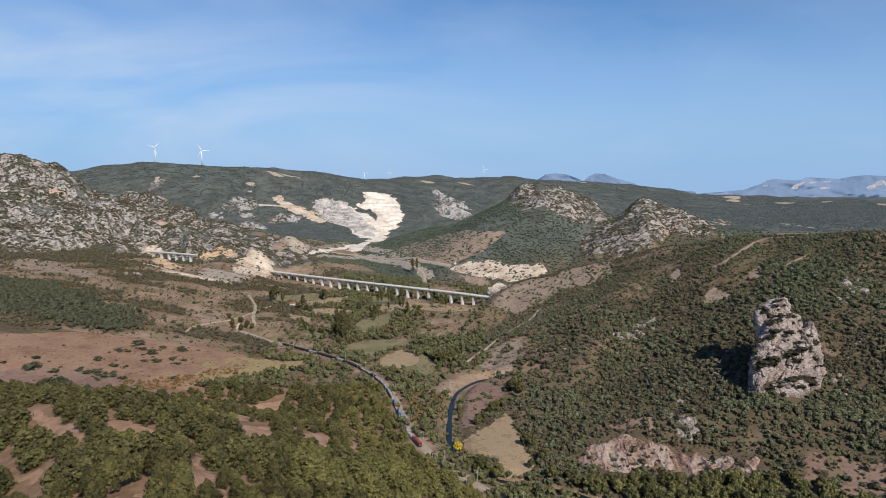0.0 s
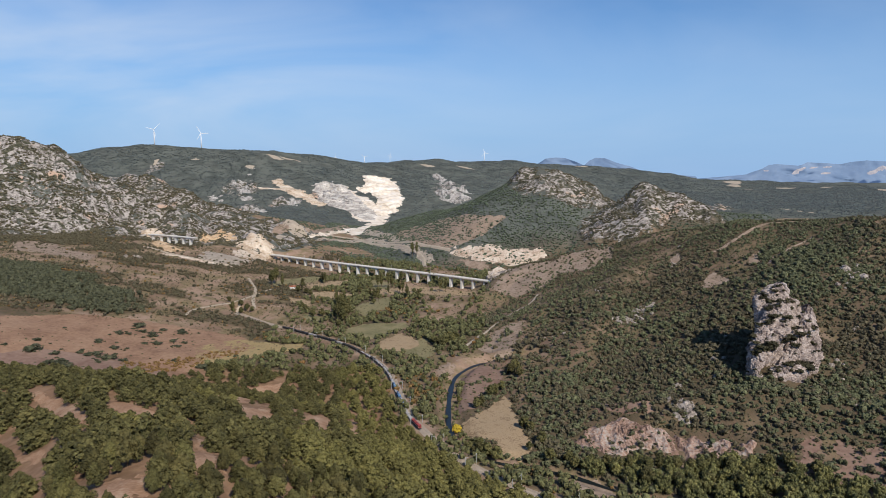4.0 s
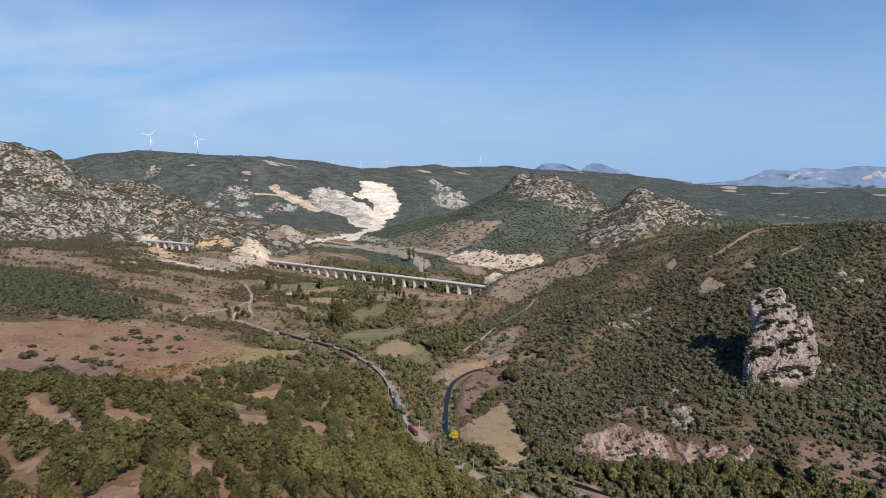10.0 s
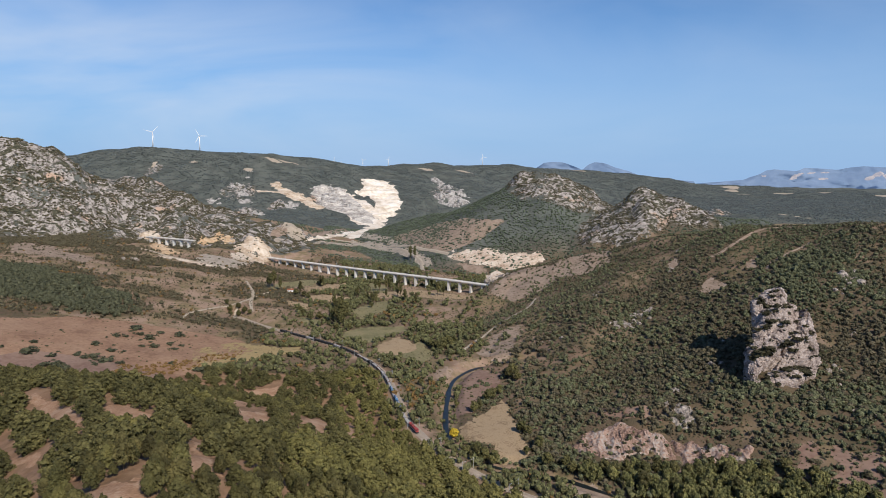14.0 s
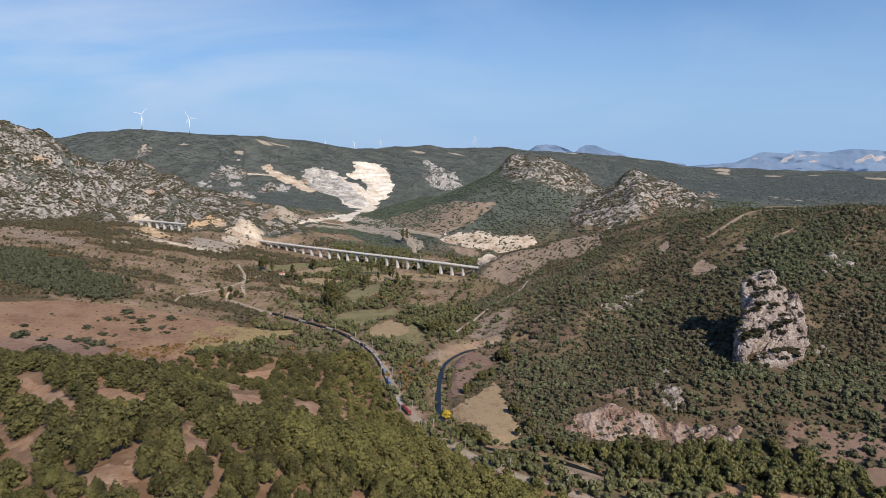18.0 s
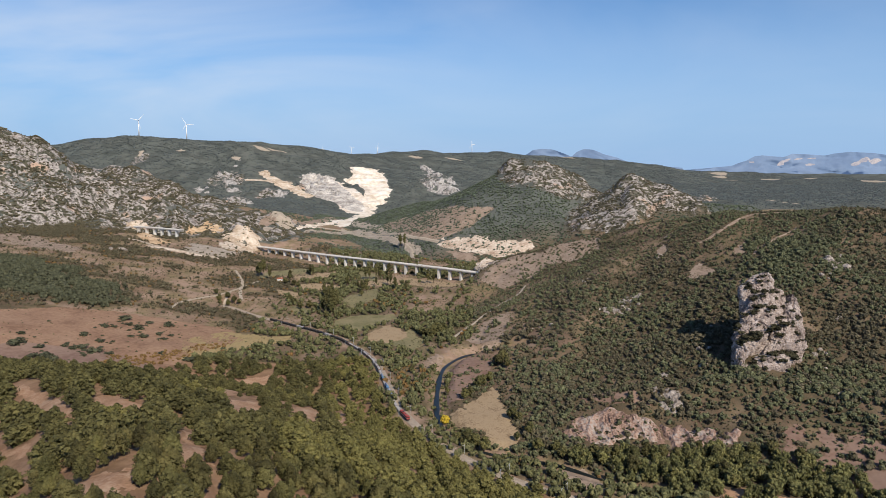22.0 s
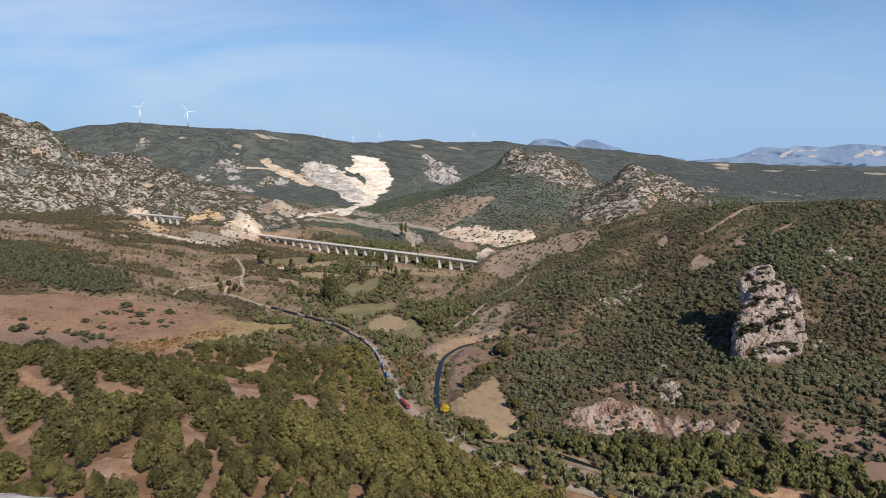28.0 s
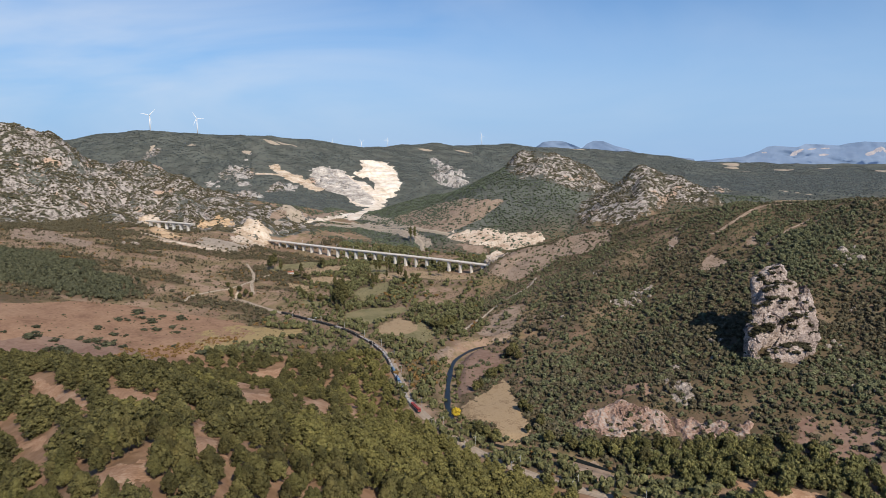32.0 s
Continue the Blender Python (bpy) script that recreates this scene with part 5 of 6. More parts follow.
# bushes close along the river's lower reach
x, y, rnd = scatter(3.2, -25, 60, 530, 700, 12)
d = near_line(x, y, RIVER)[0]
keep = (d > 3.2) & (d < 8.5) & (rnd.rand(len(x)) < 0.65 * ramp(720, 640, y)) & (near_line(x, y, RAIL)[0] > 9)
size = 0.6 + 0.7 * rnd.rand(len(x))
mass("bank_bushes", "green bushes leaning over the river bank", SMALL, x[keep], y[keep], 1.9 * size[keep], 3.2 * size[keep], BROADLEAF_MASS, 24, 0.1)

# tall riverside woods below the rock bank
x, y, rnd = scatter(7.5, 95, 420, 330, 497, 7)
keep = (near_line(x, y, RAIL)[0] > 14) & (near_line(x, y, RIVER)[0] > 7) & (x > np.interp(y, [330, 400, 455, 494], [250, 190, 128, 95])) & (y < 480 - 0.4 * np.clip(x - 225, 0, 200)) & ~is_open(x, y, 1) & (rnd.rand(len(x)) < 0.9 - 0.5 * ramp(290, 360, x))
x, y = x[keep], y[keep]
size = 0.9 + 0.6 * rnd.rand(len(x))
mass("riverside_woods", "tall green and yellowish riverside trees", [unit(broad_crown(700 + k, 9, 3.6, 16, 40, 0.5)) for k in range(5)], x, y, 3.3 * size, 9.6 * size, RIVER_LEAF, 21, 0.04, False)

# middle hill, rocky slopes and far woods
x, y, rnd = scatter(3.9, -1500, 1100, 1300, 2150, 5)
dens, zone = woodland(x, y)
keep = (zone == 6) & (rnd.rand(len(x)) < dens) & ~is_open(x, y, 2)
x, y, zone = x[keep], y[keep], zone[keep]
size = 0.55 + 1.0 * rnd.rand(len(x)) ** 1.7
i = zone == 6
size[i & (x > 0)] *= 0.78
mass("rock_scrub", "dark scrub dotting the limestone slopes", FAR_CLUMP, x[i], y[i], 3.1 * size[i], 3.4 * size[i], OAK_MASS, 18, 0.15)
x, y, rnd = scatter(4.3, -1500, 1100, 1300, 2150, 10)
dens, zone = woodland(x, y)
keep = ((zone == 4) | (zone == 0) | (zone == 3)) & (y > np.where(zone == 0, 1500, np.where(zone == 3, 1560, 1300))) & (rnd.rand(len(x)) < dens) & ~is_open(x, y, 2)
x, y = x[keep], y[keep]
size = 0.55 + 0.9 * rnd.rand(len(x)) ** 1.5
mass("hill_woods", "green woods over the middle hill", FAR_CLUMP, x, y, 3.0 * size, 3.2 * size, MID_MASS, 19, 0.15)
x, y, rnd = scatter(10.6, -2500, 2700, 2000, 4300, 6)
dens, zone = woodland(x, y)
keep = ((zone == 5) | ((zone == 6) & (y > 2150))) & (rnd.rand(len(x)) < dens) & ~is_open(x, y, 3) & (y < np.interp(x, [p[0] for p in RIDGES["plateau"][1]], [p[1] for p in RIDGES["plateau"][1]]) + 60)
x, y = x[keep], y[keep]
size = 0.7 + 0.6 * rnd.rand(len(x))
mass("far_woods", "woods over the distant plateau, greyed with painted haze", FAR_CLUMP, x, y, 4.4 * size, 2.6 * size, FAR_MASS, 20, 0.2)

# ---- the rock tower ----
def slab(name, rows, thick, seed, parent, mat, rough=1.0, label=""):
    """A leaning limestone slab; rows: height, left and right edge, front. Dipping ledges, broken blocks and fissures."""
    rows = np.asarray([(rows[0][0] - 14, *rows[0][1:3], rows[0][3] - 5), *rows], float)
    n, k = 96, 120
    z = np.linspace(rows[0, 0], rows[-1, 0], n)
    xl, xr, front = (np.interp(z, rows[:, 0], rows[:, c]) for c in (1, 2, 3))
    close = np.clip((z[-1] - z) / 5.0, 0.02, 1) ** 0.5
    off = Vector((seed * 7.1, seed * 3.3, seed * 1.7))
    verts = []
    for i in range(n):
        cx, w = (xl[i] + xr[i]) / 2, (xr[i] - xl[i]) / 2 * close[i]
        t = thick * close[i]
        for j in range(k):
            a = 2 * math.pi * j / k
            ux, uy = math.cos(a), math.sin(a)
            p = Vector((cx + w * math.copysign(abs(ux) ** 0.62, ux), front[i] + t + t * math.copysign(abs(uy) ** 0.7, uy), z[i]))
            dip = p.z * 0.16 - p.x * 0.13 + p.y * 0.05
            broad = noise.noise(p * 0.05 + off)
            fissure = max(0.0, 0.14 - abs(noise.noise(Vector((p.x * 0.10, p.y * 0.10, p.z * 0.035)) + off))) * 10
            ledge = noise.noise(Vector((dip, broad * 2, seed)) * 1.1) + 0.5 * noise.noise(Vector((dip * 2.8, broad * 3, seed)))
            cells, points = noise.voronoi(Vector((p.x, p.y, p.z * 0.6)) * 0.15 + off)
            chunk = noise.noise(points[0] * 3.7) * 1.9 - max(0.0, 0.16 - (cells[1] - cells[0])) * 5
            cells, points = noise.voronoi(p * 0.42 + off)
            chunk += noise.noise(points[0] * 3.7) * 0.8 - max(0.0, 0.12 - (cells[1] - cells[0])) * 3
            push = (broad * 3.2 - fissure * 0.9 + ledge * 1.3 + chunk * 0.9 + noise.noise(p * 0.9 + off) * 0.5) * rough
            verts.append(p + Vector((ux, uy, 0.35)) * push)
    i = np.arange(n * k).reshape(n, k)
    f = np.stack([i[:-1], np.roll(i[:-1], -1, 1), np.roll(i[1:], -1, 1), i[1:]], -1).reshape(-1, 4)
    me = mesh_of(name, np.array(verts) - np.array(parent.matrix_basis.translation), f, mat)
    return part(name, me, mat, parent, label)


outcrop = empty("rock_outcrop", "tall pale limestone rock tower with shrubs on its ledges", "rock", at=pose(324, 600, 22))
slab("west_slab", [(50, 284, 292, 580), (57, 285, 302, 583), (64, 287, 312, 587), (75, 294, 324, 595), (86, 302, 332, 603), (99, 312, 338, 614), (106, 317, 338, 621)], 10, 1, outcrop, TOWER_ROCK, 1.15)
slab("summit_block", [(90, 314, 338, 620), (106, 318, 340, 627), (113, 316, 339, 632), (118, 326, 339, 636), (122, 331, 338, 638)], 8, 2, outcrop, TOWER_ROCK, 0.9)
slab("shoulder", [(96, 306, 316, 626), (108, 306, 317, 632), (112, 309, 316, 635)], 5, 6, outcrop, TOWER_ROCK, 0.7)
slab("east_slab", [(36, 312, 338, 581), (48, 312, 352, 589), (60, 322, 360, 598), (72, 333, 363, 606), (84, 346, 363, 615), (95, 353, 362, 623), (103, 355, 360, 628)], 8, 3, outcrop, TOWER_ROCK, 1.1)
slab("gully_rock", [(50, 296, 330, 600), (70, 310, 347, 614), (90, 324, 354, 626), (104, 330, 352, 634), (109, 337, 348, 637)], 8, 4, outcrop, TOWER_ROCK, 0.8)
slab("apron", [(37, 310, 332, 571), (41, 296, 334, 574), (45, 300, 336, 577), (50, 306, 339, 581), (55, 312, 342, 585)], 8, 5, outcrop, TOWER_ROCK, 0.8)
rnd = np.random.RandomState(77)
bpy.context.view_layer.update()
graph = bpy.context.evaluated_depsgraph_get()
SHRUB = [mesh_of("shrub", v * [2.0, 2.0, 1.7], f, LEDGE_LEAF) for v, f in (unit(broad_crown(520 + k, 9, 3.6, 7, 30, 0.6)) for k in range(4))]
for k in range(170):
    x0, y0 = 280 + rnd.rand() * 82, 574 + rnd.rand() * 64
    hit, place, normal, _, ob, _ = scene.ray_cast(graph, Vector((x0, y0, 200)), Vector((0, 0, -1)))
    if hit and ob.parent is outcrop and normal.z > 0.22:
        s = 0.9 + 2.6 * rnd.rand() ** 1.8
        bush = tagged(new("ledge_shrub", SHRUB[k % 4]), "dark green shrub growing on a rock ledge", "shrub", "shrubs on the rock tower")
        bush.matrix_basis = Matrix.Translation(place - Vector((0, 0, 0.5 * s))) @ pose(0, 0, 0, 0, 0, rnd.rand() * 360) @ Matrix.Diagonal((s, s, s, 1))


def rock_face(name, poly, mat, label, amount, step, seed, scale=1.0):
    """Broken rock standing out of a bank: sharp ribs, steps and hollows inside a ragged outline."""
    p = np.asarray(poly, float)
    X, Y = np.meshgrid(np.arange(p[:, 0].min() - 8 * scale, p[:, 0].max() + 8 * scale, step), np.arange(p[:, 1].min() - 8 * scale, p[:, 1].max() + 8 * scale, step))
    d = near_line(X, Y, np.vstack([p, p[:1]]))[0] * np.where(inside(X, Y, p), 1, -1) + 7 * scale * fbm(X, Y, 14 * scale, 3, seed)
    rib = 1 - np.abs(fbm(X, Y * 0.35, 9 * scale, 4, seed + 1))
    block = vnoise(X / 3.1 / scale + 2 * vnoise(X / 7 / scale, Y / 7 / scale, 4), Y / 4.0 / scale, seed + 2)
    step_up = np.floor(block * 4) / 4
    rise = amount * (1.1 * rib ** 2 + 0.8 * step_up + 0.5 * fbm(X, Y, 22 * scale, 3, seed + 3)) * ramp(0, 7 * scale, d)
    if scale > 1:
        rise = rise * ramp(0.28, 0.42, vnoise(X / 11, Y / 22, seed + 7)) - 1.5
    Z = ground(X, Y) - 0.8 + rise
    i = np.arange(X.size).reshape(X.shape)
    keep = (d[:-1, :-1] > 0.3)
    f = np.stack([i[:-1, :-1], i[:-1, 1:], i[1:, 1:], i[1:, :-1]], -1)[keep]
    used, f = np.unique(f, return_inverse=True)
    v = np.stack([X + 0.6 * fbm(X, Y, 2.5, 2, 3), Y - rise * 0.3, Z], -1).reshape(-1, 3)[used]
    return tagged(new(name, mesh_of(name, v, f.reshape(-1, 4), mat)), label, "rock face", kind="structure")


rock_face("rock_bank", CLIFF, RED_CLIFF, "broken reddish and grey rock bank above the riverside trees", 2.3, 0.8, 51)
bpy.context.view_layer.update()
graph = bpy.context.evaluated_depsgraph_get()
rnd = np.random.RandomState(80)
for k in range(260):
    x0, y0 = 112 + rnd.rand() * 145, 486 + rnd.rand() * 64
    if not inside(np.array(x0), np.array(y0), CLIFF) or fbm(np.array(x0), np.array(y0), 22, 2, 97) < -0.1 - 0.3 * (x0 > 190):
        continue
    hit, place, normal, _, ob, _ = scene.ray_cast(graph, Vector((x0, y0, 120)), Vector((0, 0, -1)))
    if hit and ob.name.startswith("rock_bank"):
        s = 0.5 + 0.8 * rnd.rand() ** 1.5
        bush = tagged(new("bank_shrub", SHRUB[k % 4]), "dark green shrub growing on the broken rock bank", "shrub", "shrubs on the rock bank")
        bush.matrix_basis = Matrix.Translation(place - Vector((0, 0, 0.4 * s))) @ pose(0, 0, 0, 0, 0, rnd.rand() * 360) @ Matrix.Diagonal((s, s, s, 1))
FAR_CRAGS = [
    [(-523, 2700), (-507, 2793), (-470, 2826), (-440, 2821), (-412, 2720), (-360, 2640), (-300, 2550), (-318, 2500), (-376, 2472), (-427, 2515), (-479, 2560)],
    [(-59, 3282), (-17, 3306), (43, 3118), (95, 3068), (124, 2784), (88, 2692), (37, 2668), (2, 2748), (-46, 2817), (-20, 2966)],
    [(-861, 2653), (-798, 2708), (-752, 2626), (-711, 2461), (-749, 2461), (-806, 2565)],
    [(-587, 2447), (-575, 2553), (-521, 2538), (-517, 2461), (-544, 2394)],
    [(-911, 2490), (-870, 2500), (-832, 2490), (-804, 2422), (-850, 2380)],
    [(-681, 2198), (-645, 2244), (-606, 2241), (-575, 2150), (-620, 2120)],
    [(-838, 2851), (-816, 2852), (-794, 2797), (-810, 2770)],
]
for k, poly in enumerate(FAR_CRAGS):
    small = poly[0][1] < 2000
    rock_face("limestone_crag", poly, PALE_CRAG, "pale grey limestone crag breaking through the woods", 4 if small else 9, 2.5 if small else 4.0, 81 + k, 2.0 if small else 3.4)
crops = [(263, 608, 4), (224, 601, 5), (261, 828, 12), (363, 990, 8), (-82, 728, 9), (206, 548, 11), (228, 806, 14), (100, 1168, 16), (485, 760, 9)]
for k, (x0, y0, r) in enumerate(crops):
    ring = [(x0 + r * 1.5 * math.cos(a), y0 + r * math.sin(a)) for a in np.linspace(0, 2 * math.pi, 9)[:-1]]
    rock_face("rock_patch", ring, LIMESTONE, "low pale limestone outcrop in the scrub", 2.2, 0.9, 61 + k)

# loose pale rocks on the hillsides
ROCKS = [mesh_of("pale_rock", v * [1, 0.8, 0.75], f, LIMESTONE) for v, f in (ball(3, 0.10, 1, 600 + k) for k in range(5))]
for me in ROCKS:
    co = np.empty(len(me.vertices) * 3)
    me.vertices.foreach_get("co", co)
    co = co.reshape(-1, 3)
    co *= 1 + 0.45 * np.array([noise.noise(Vector(c) * 1.6) for c in co])[:, None]
    me.vertices.foreach_set("co", co.ravel())
rnd = np.random.RandomState(78)
for x0, y0, s, n in ((229, 803, 5, 9), (250, 808, 4, 8), (136, 787, 4, 4), (481, 761, 8, 4), (456, 740, 4, 3), (272, 640, 4.5, 4), (225, 606, 3, 8), (215, 890, 4, 4), (98, 1165, 9, 7), (330, 560, 3.5, 7), (205, 560, 3, 6), (375, 610, 4, 4), (-560, 1195, 7, 6), (300, 700, 3, 4), (420, 640, 3, 4), (369, 593, 2.5, 6), (407, 640, 3, 7), (351, 529, 2.5, 7), (432, 664, 3, 6), (357, 515, 2.2, 6), (112, 652, 3, 4), (334, 928, 4, 5)):
    for k in range(n):
        px, py, q = x0 + rnd.normal() * s * 1.5, y0 + rnd.normal() * s * 1.2, s * (0.3 + 0.5 * rnd.rand())
        rock = tagged(new("pale_rock", ROCKS[k % 5]), "pale weathered limestone rock on the hillside", "rock", "rocks on the hillside")
        rock.matrix_basis = pose(px, py, float(ground(px, py)) + q * 0.15, rnd.rand() * 40 - 20, rnd.rand() * 40 - 20, rnd.rand() * 360) @ Matrix.Diagonal((q, q, q, 1))

# the stone edge just below the lookout
v, f = ball(5, 0.01, 1, 31)
v = v * (1 + 0.12 * np.array([noise.noise(Vector(c) * 1.3) + 0.4 * noise.noise(Vector(c) * 4) for c in v])[:, None]) * [1.3, 0.45, 0.5]
v[:, 2] = np.minimum(v[:, 2], 0.30 + 0.02 * np.array([noise.noise(Vector(c) * 2.5) + 0.5 * noise.noise(Vector(c) * 9) for c in v]) + 0.15 * (v[:, 2] - 0.3))
v[:, 2] = np.where(v[:, 2] < 0, v[:, 2] * 4.2, v[:, 2])
edge = tagged(new("lookout_boulder", mesh_of("lookout_boulder", v, f, BOULDER, True)), "pale grey limestone boulder at the lookout's edge", "rock")
edge.matrix_basis = pose(-1.87, 2.15, 238.562 - 0.30, 0, 0, 0)

# ---- trees that stand alone ----
BROAD = [tree("valley_tree", "rounded green broadleaf tree on the valley floor", "tree", broad_crown(20 + k), BROADLEAF, 9, 0.25, "valley trees", seed=30 + k) for k in range(3)]
SPIRE = [tree("poplar", "tall narrow dark green poplar among fields", "tree", broad_crown(40 + k, 14, 1.7, 30, 60, 0.4), BROADLEAF, 14, 0.25, "poplars", seed=40 + k) for k in range(2)]


def plant(kinds, spots, seed, grow=1.0):
    rnd = np.random.RandomState(seed)
    for n, (x0, y0, s) in enumerate(spots):
        s = s * grow
        m = pose(x0, y0, float(ground(x0, y0)), 0, 0, rnd.rand() * 360) @ Matrix.Diagonal((s, s, s * (0.9 + 0.2 * rnd.rand()), 1))
        if n < len(kinds):
            kinds[n].matrix_basis = m
        else:
            copy_thing(kinds[n % len(kinds)], Matrix(m) @ Matrix.Diagonal([1 / q for q in kinds[n % len(kinds)].scale] + [1]))


plant(BROAD, [(29, 508, 1.5), (36, 503, 1.6), (22, 515, 1.3), (43, 500, 1.4), (31, 514, 1.5), (32, 600, 1.3), (37, 606, 1.2), (48, 628, 1.4), (54, 638, 1.4), (60, 646, 1.1), (74, 685, 1.7), (79, 695, 1.6), (82, 676, 1.4),
              (72, 549, 1.3), (76, 543, 1.2), (82, 520, 1.3), (85, 492, 1.4), (99, 490, 1.2), (17, 622, 0.8), (71, 508, 0.9), (4, 809, 1.6), (11, 815, 1.7), (-6, 804, 1.5), (0, 800, 1.4), (8, 822, 1.6), (18, 826, 1.3), (-12, 815, 1.2),
              (-8, 651, 1.0), (-20, 676, 0.9), (103, 483, 1.2), (115, 480, 1.3), (127, 478, 1.4), (134, 471, 1.5), (143, 478, 1.3), (155, 471, 1.6), (166, 479, 1.4), (178, 475, 1.5), (188, 470, 1.4), (196, 467, 1.6), (207, 476, 1.5),
              (219, 471, 1.6), (228, 464, 1.3), (235, 461, 1.5), (246, 470, 1.4), (261, 470, 1.4), (277, 461, 1.3), (150, 455, 1.5), (172, 450, 1.5), (192, 447, 1.5), (214, 446, 1.4), (238, 444, 1.4), (-130, 1111, 1.1), (-111, 1040, 1.2),
              (-230, 1095, 1.3), (-222, 1085, 1.2), (-246, 1100, 1.4), (-190, 940, 1.3), (-178, 949, 1.4), (-160, 962, 1.3), (-205, 965, 1.3), (-215, 985, 1.3), (-128, 900, 1.1), (-146, 900, 1.2), (-303, 968, 1.2), (-296, 976, 1.3), (-312, 960, 1.2), (-318, 974, 1.3), (-308, 984, 1.2), (-286, 968, 1.0), (-325, 985, 1.1)], 61)
plant(SPIRE, [(-155, 929, 1.1), (-148, 917, 1.3), (-141, 912, 1.2), (-139, 931, 1.3), (-168, 1020, 1.0), (-160, 1014, 1.1), (-153, 1005, 1.2), (-306, 1162, 1.0), (-299, 1160, 1.1), (-305, 1145, 0.9), (-222, 1200, 0.9), (-216, 1189, 1.0), (-75, 1130, 1.0), (-69, 1116, 1.1), (-144, 1125, 0.8), (-146, 1116, 0.8), (-123, 1096, 0.8), (-116, 1088, 0.9), (-94, 1118, 0.7), (-79, 1238, 1.1), (-25, 1239, 1.1), (-17, 1228, 1.0), (-298, 1135, 1.3), (-292, 1140, 1.4), (-278, 1124, 1.1), (-238, 1101, 1.2), (-154, 955, 1.3), (-144, 930, 1.4), (-142, 973, 1.3), (-150, 962, 1.4), (-138, 945, 1.2), (-111, 1060, 1.0), (-106, 1063, 1.1), (-60, 1083, 1.1), (-41, 1071, 0.9),
              (-118, 1180, 1.2), (-112, 1186, 1.2), (-100, 1180, 1.3), (-94, 1190, 1.2), (-5, 1150, 1.2), (5, 1154, 1.1), (-70, 1500, 1.5), (-60, 1505, 1.4)], 62, 1.75)
gold = tree("yellow_tree", "bright yellow autumn tree on the river bank", "tree", broad_crown(55, 8.5, 4.4, 26, 60), YELLOW_LEAF, 8, 0.25, seed=55)
gold.matrix_basis = pose(13, 553, float(ground(13, 553)), 0, 0, 0)
FIELD_BUSH = [mesh_of("field_bush", v * [2.6, 2.6, 2.5] - [0, 0, 0.3], f, DARK_PINE) for v, f in (unit(broad_crown(540 + k, 9, 3.6, 9, 30, 0.6)) for k in range(4))]
rnd = np.random.RandomState(79)
BUSH_SPOTS = [(-434, 676, 22.7), (-411, 676, 13.4), (-395, 651, 21.6), (-380, 645, 14.9), (-404, 650, 13.0), (-424, 636, 10.8), (-445, 701, 11.7), (-392, 729, 14.0), (-390, 688, 11.2), (-379, 684, 13.3), (-372, 689, 15.5), (-357, 682, 19.7), (-369, 718, 12.8), (-357, 722, 7.3), (-342, 682, 12.2), (-386, 766, 13.5), (-378, 771, 9.7), (-380, 801, 20.0), (-368, 787, 12.2), (-353, 779, 19.3), (-336, 753, 14.0), (-350, 802, 12.3), (-323, 768, 11.8), (-327, 805, 17.2), (-310, 768, 9.4), (-295, 703, 9.6), (-260, 689, 16.9), (-240, 740, 8.0), (-445, 755, 5.9), (-348, 747, 9.3), (-311, 753, 9.2)]
BUSH_SPOTS += [(a + 9 * rnd.normal(), c + 9 * rnd.normal(), r * (0.2 + 0.3 * rnd.rand())) for a, c, r in BUSH_SPOTS for _ in range(3)]
for k, (x0, y0, wide) in enumerate(BUSH_SPOTS):
    s = wide / 6.6
    bush = tagged(new("field_bush", FIELD_BUSH[k % 4]), "dark green round bush on the bare field", "bush", "bushes on the ploughed field")
    bush.matrix_basis = pose(x0, y0, float(ground(x0, y0)) + 0.1, 0, 0, rnd.rand() * 360) @ Matrix.Diagonal((s, s, s, 1))

# ---- the goods train and the line's masts ----
along = np.concatenate([[0], np.cumsum(np.hypot(*np.diff(RAIL_LINE, axis=0).T))])


def on_rail(s, off=-2.2):
    """The pose on the near track at that many metres along the line, x pointing ahead."""
    a = np.array([np.interp(s, along, RAIL_LINE[:, k]) for k in (0, 1)])
    b = np.array([np.interp(s + 2, along, RAIL_LINE[:, k]) for k in (0, 1)])
    d = (b - a) / np.hypot(*(b - a))
    return pose(a[0] - d[1] * off, a[1] + d[0] * off, RAIL_Z + 0.52, 0, 0, math.degrees(math.atan2(d[1], d[0])))


def bogies(at, half):
    for s in (-1, 1):
        b = part("bogie", box(bmesh.new(), s * half - 1.4, s * half + 1.4, -1.1, 1.1, 0.35, 0.95, 0.1), DARK, at)
        for k in (-0.9, 0.9):
            part("wheelset", tube(bmesh.new(), (s * half + k, -0.85, 0.46), (s * half + k, 0.85, 0.46), 0.46, 0.46, 12), STEEL, b)


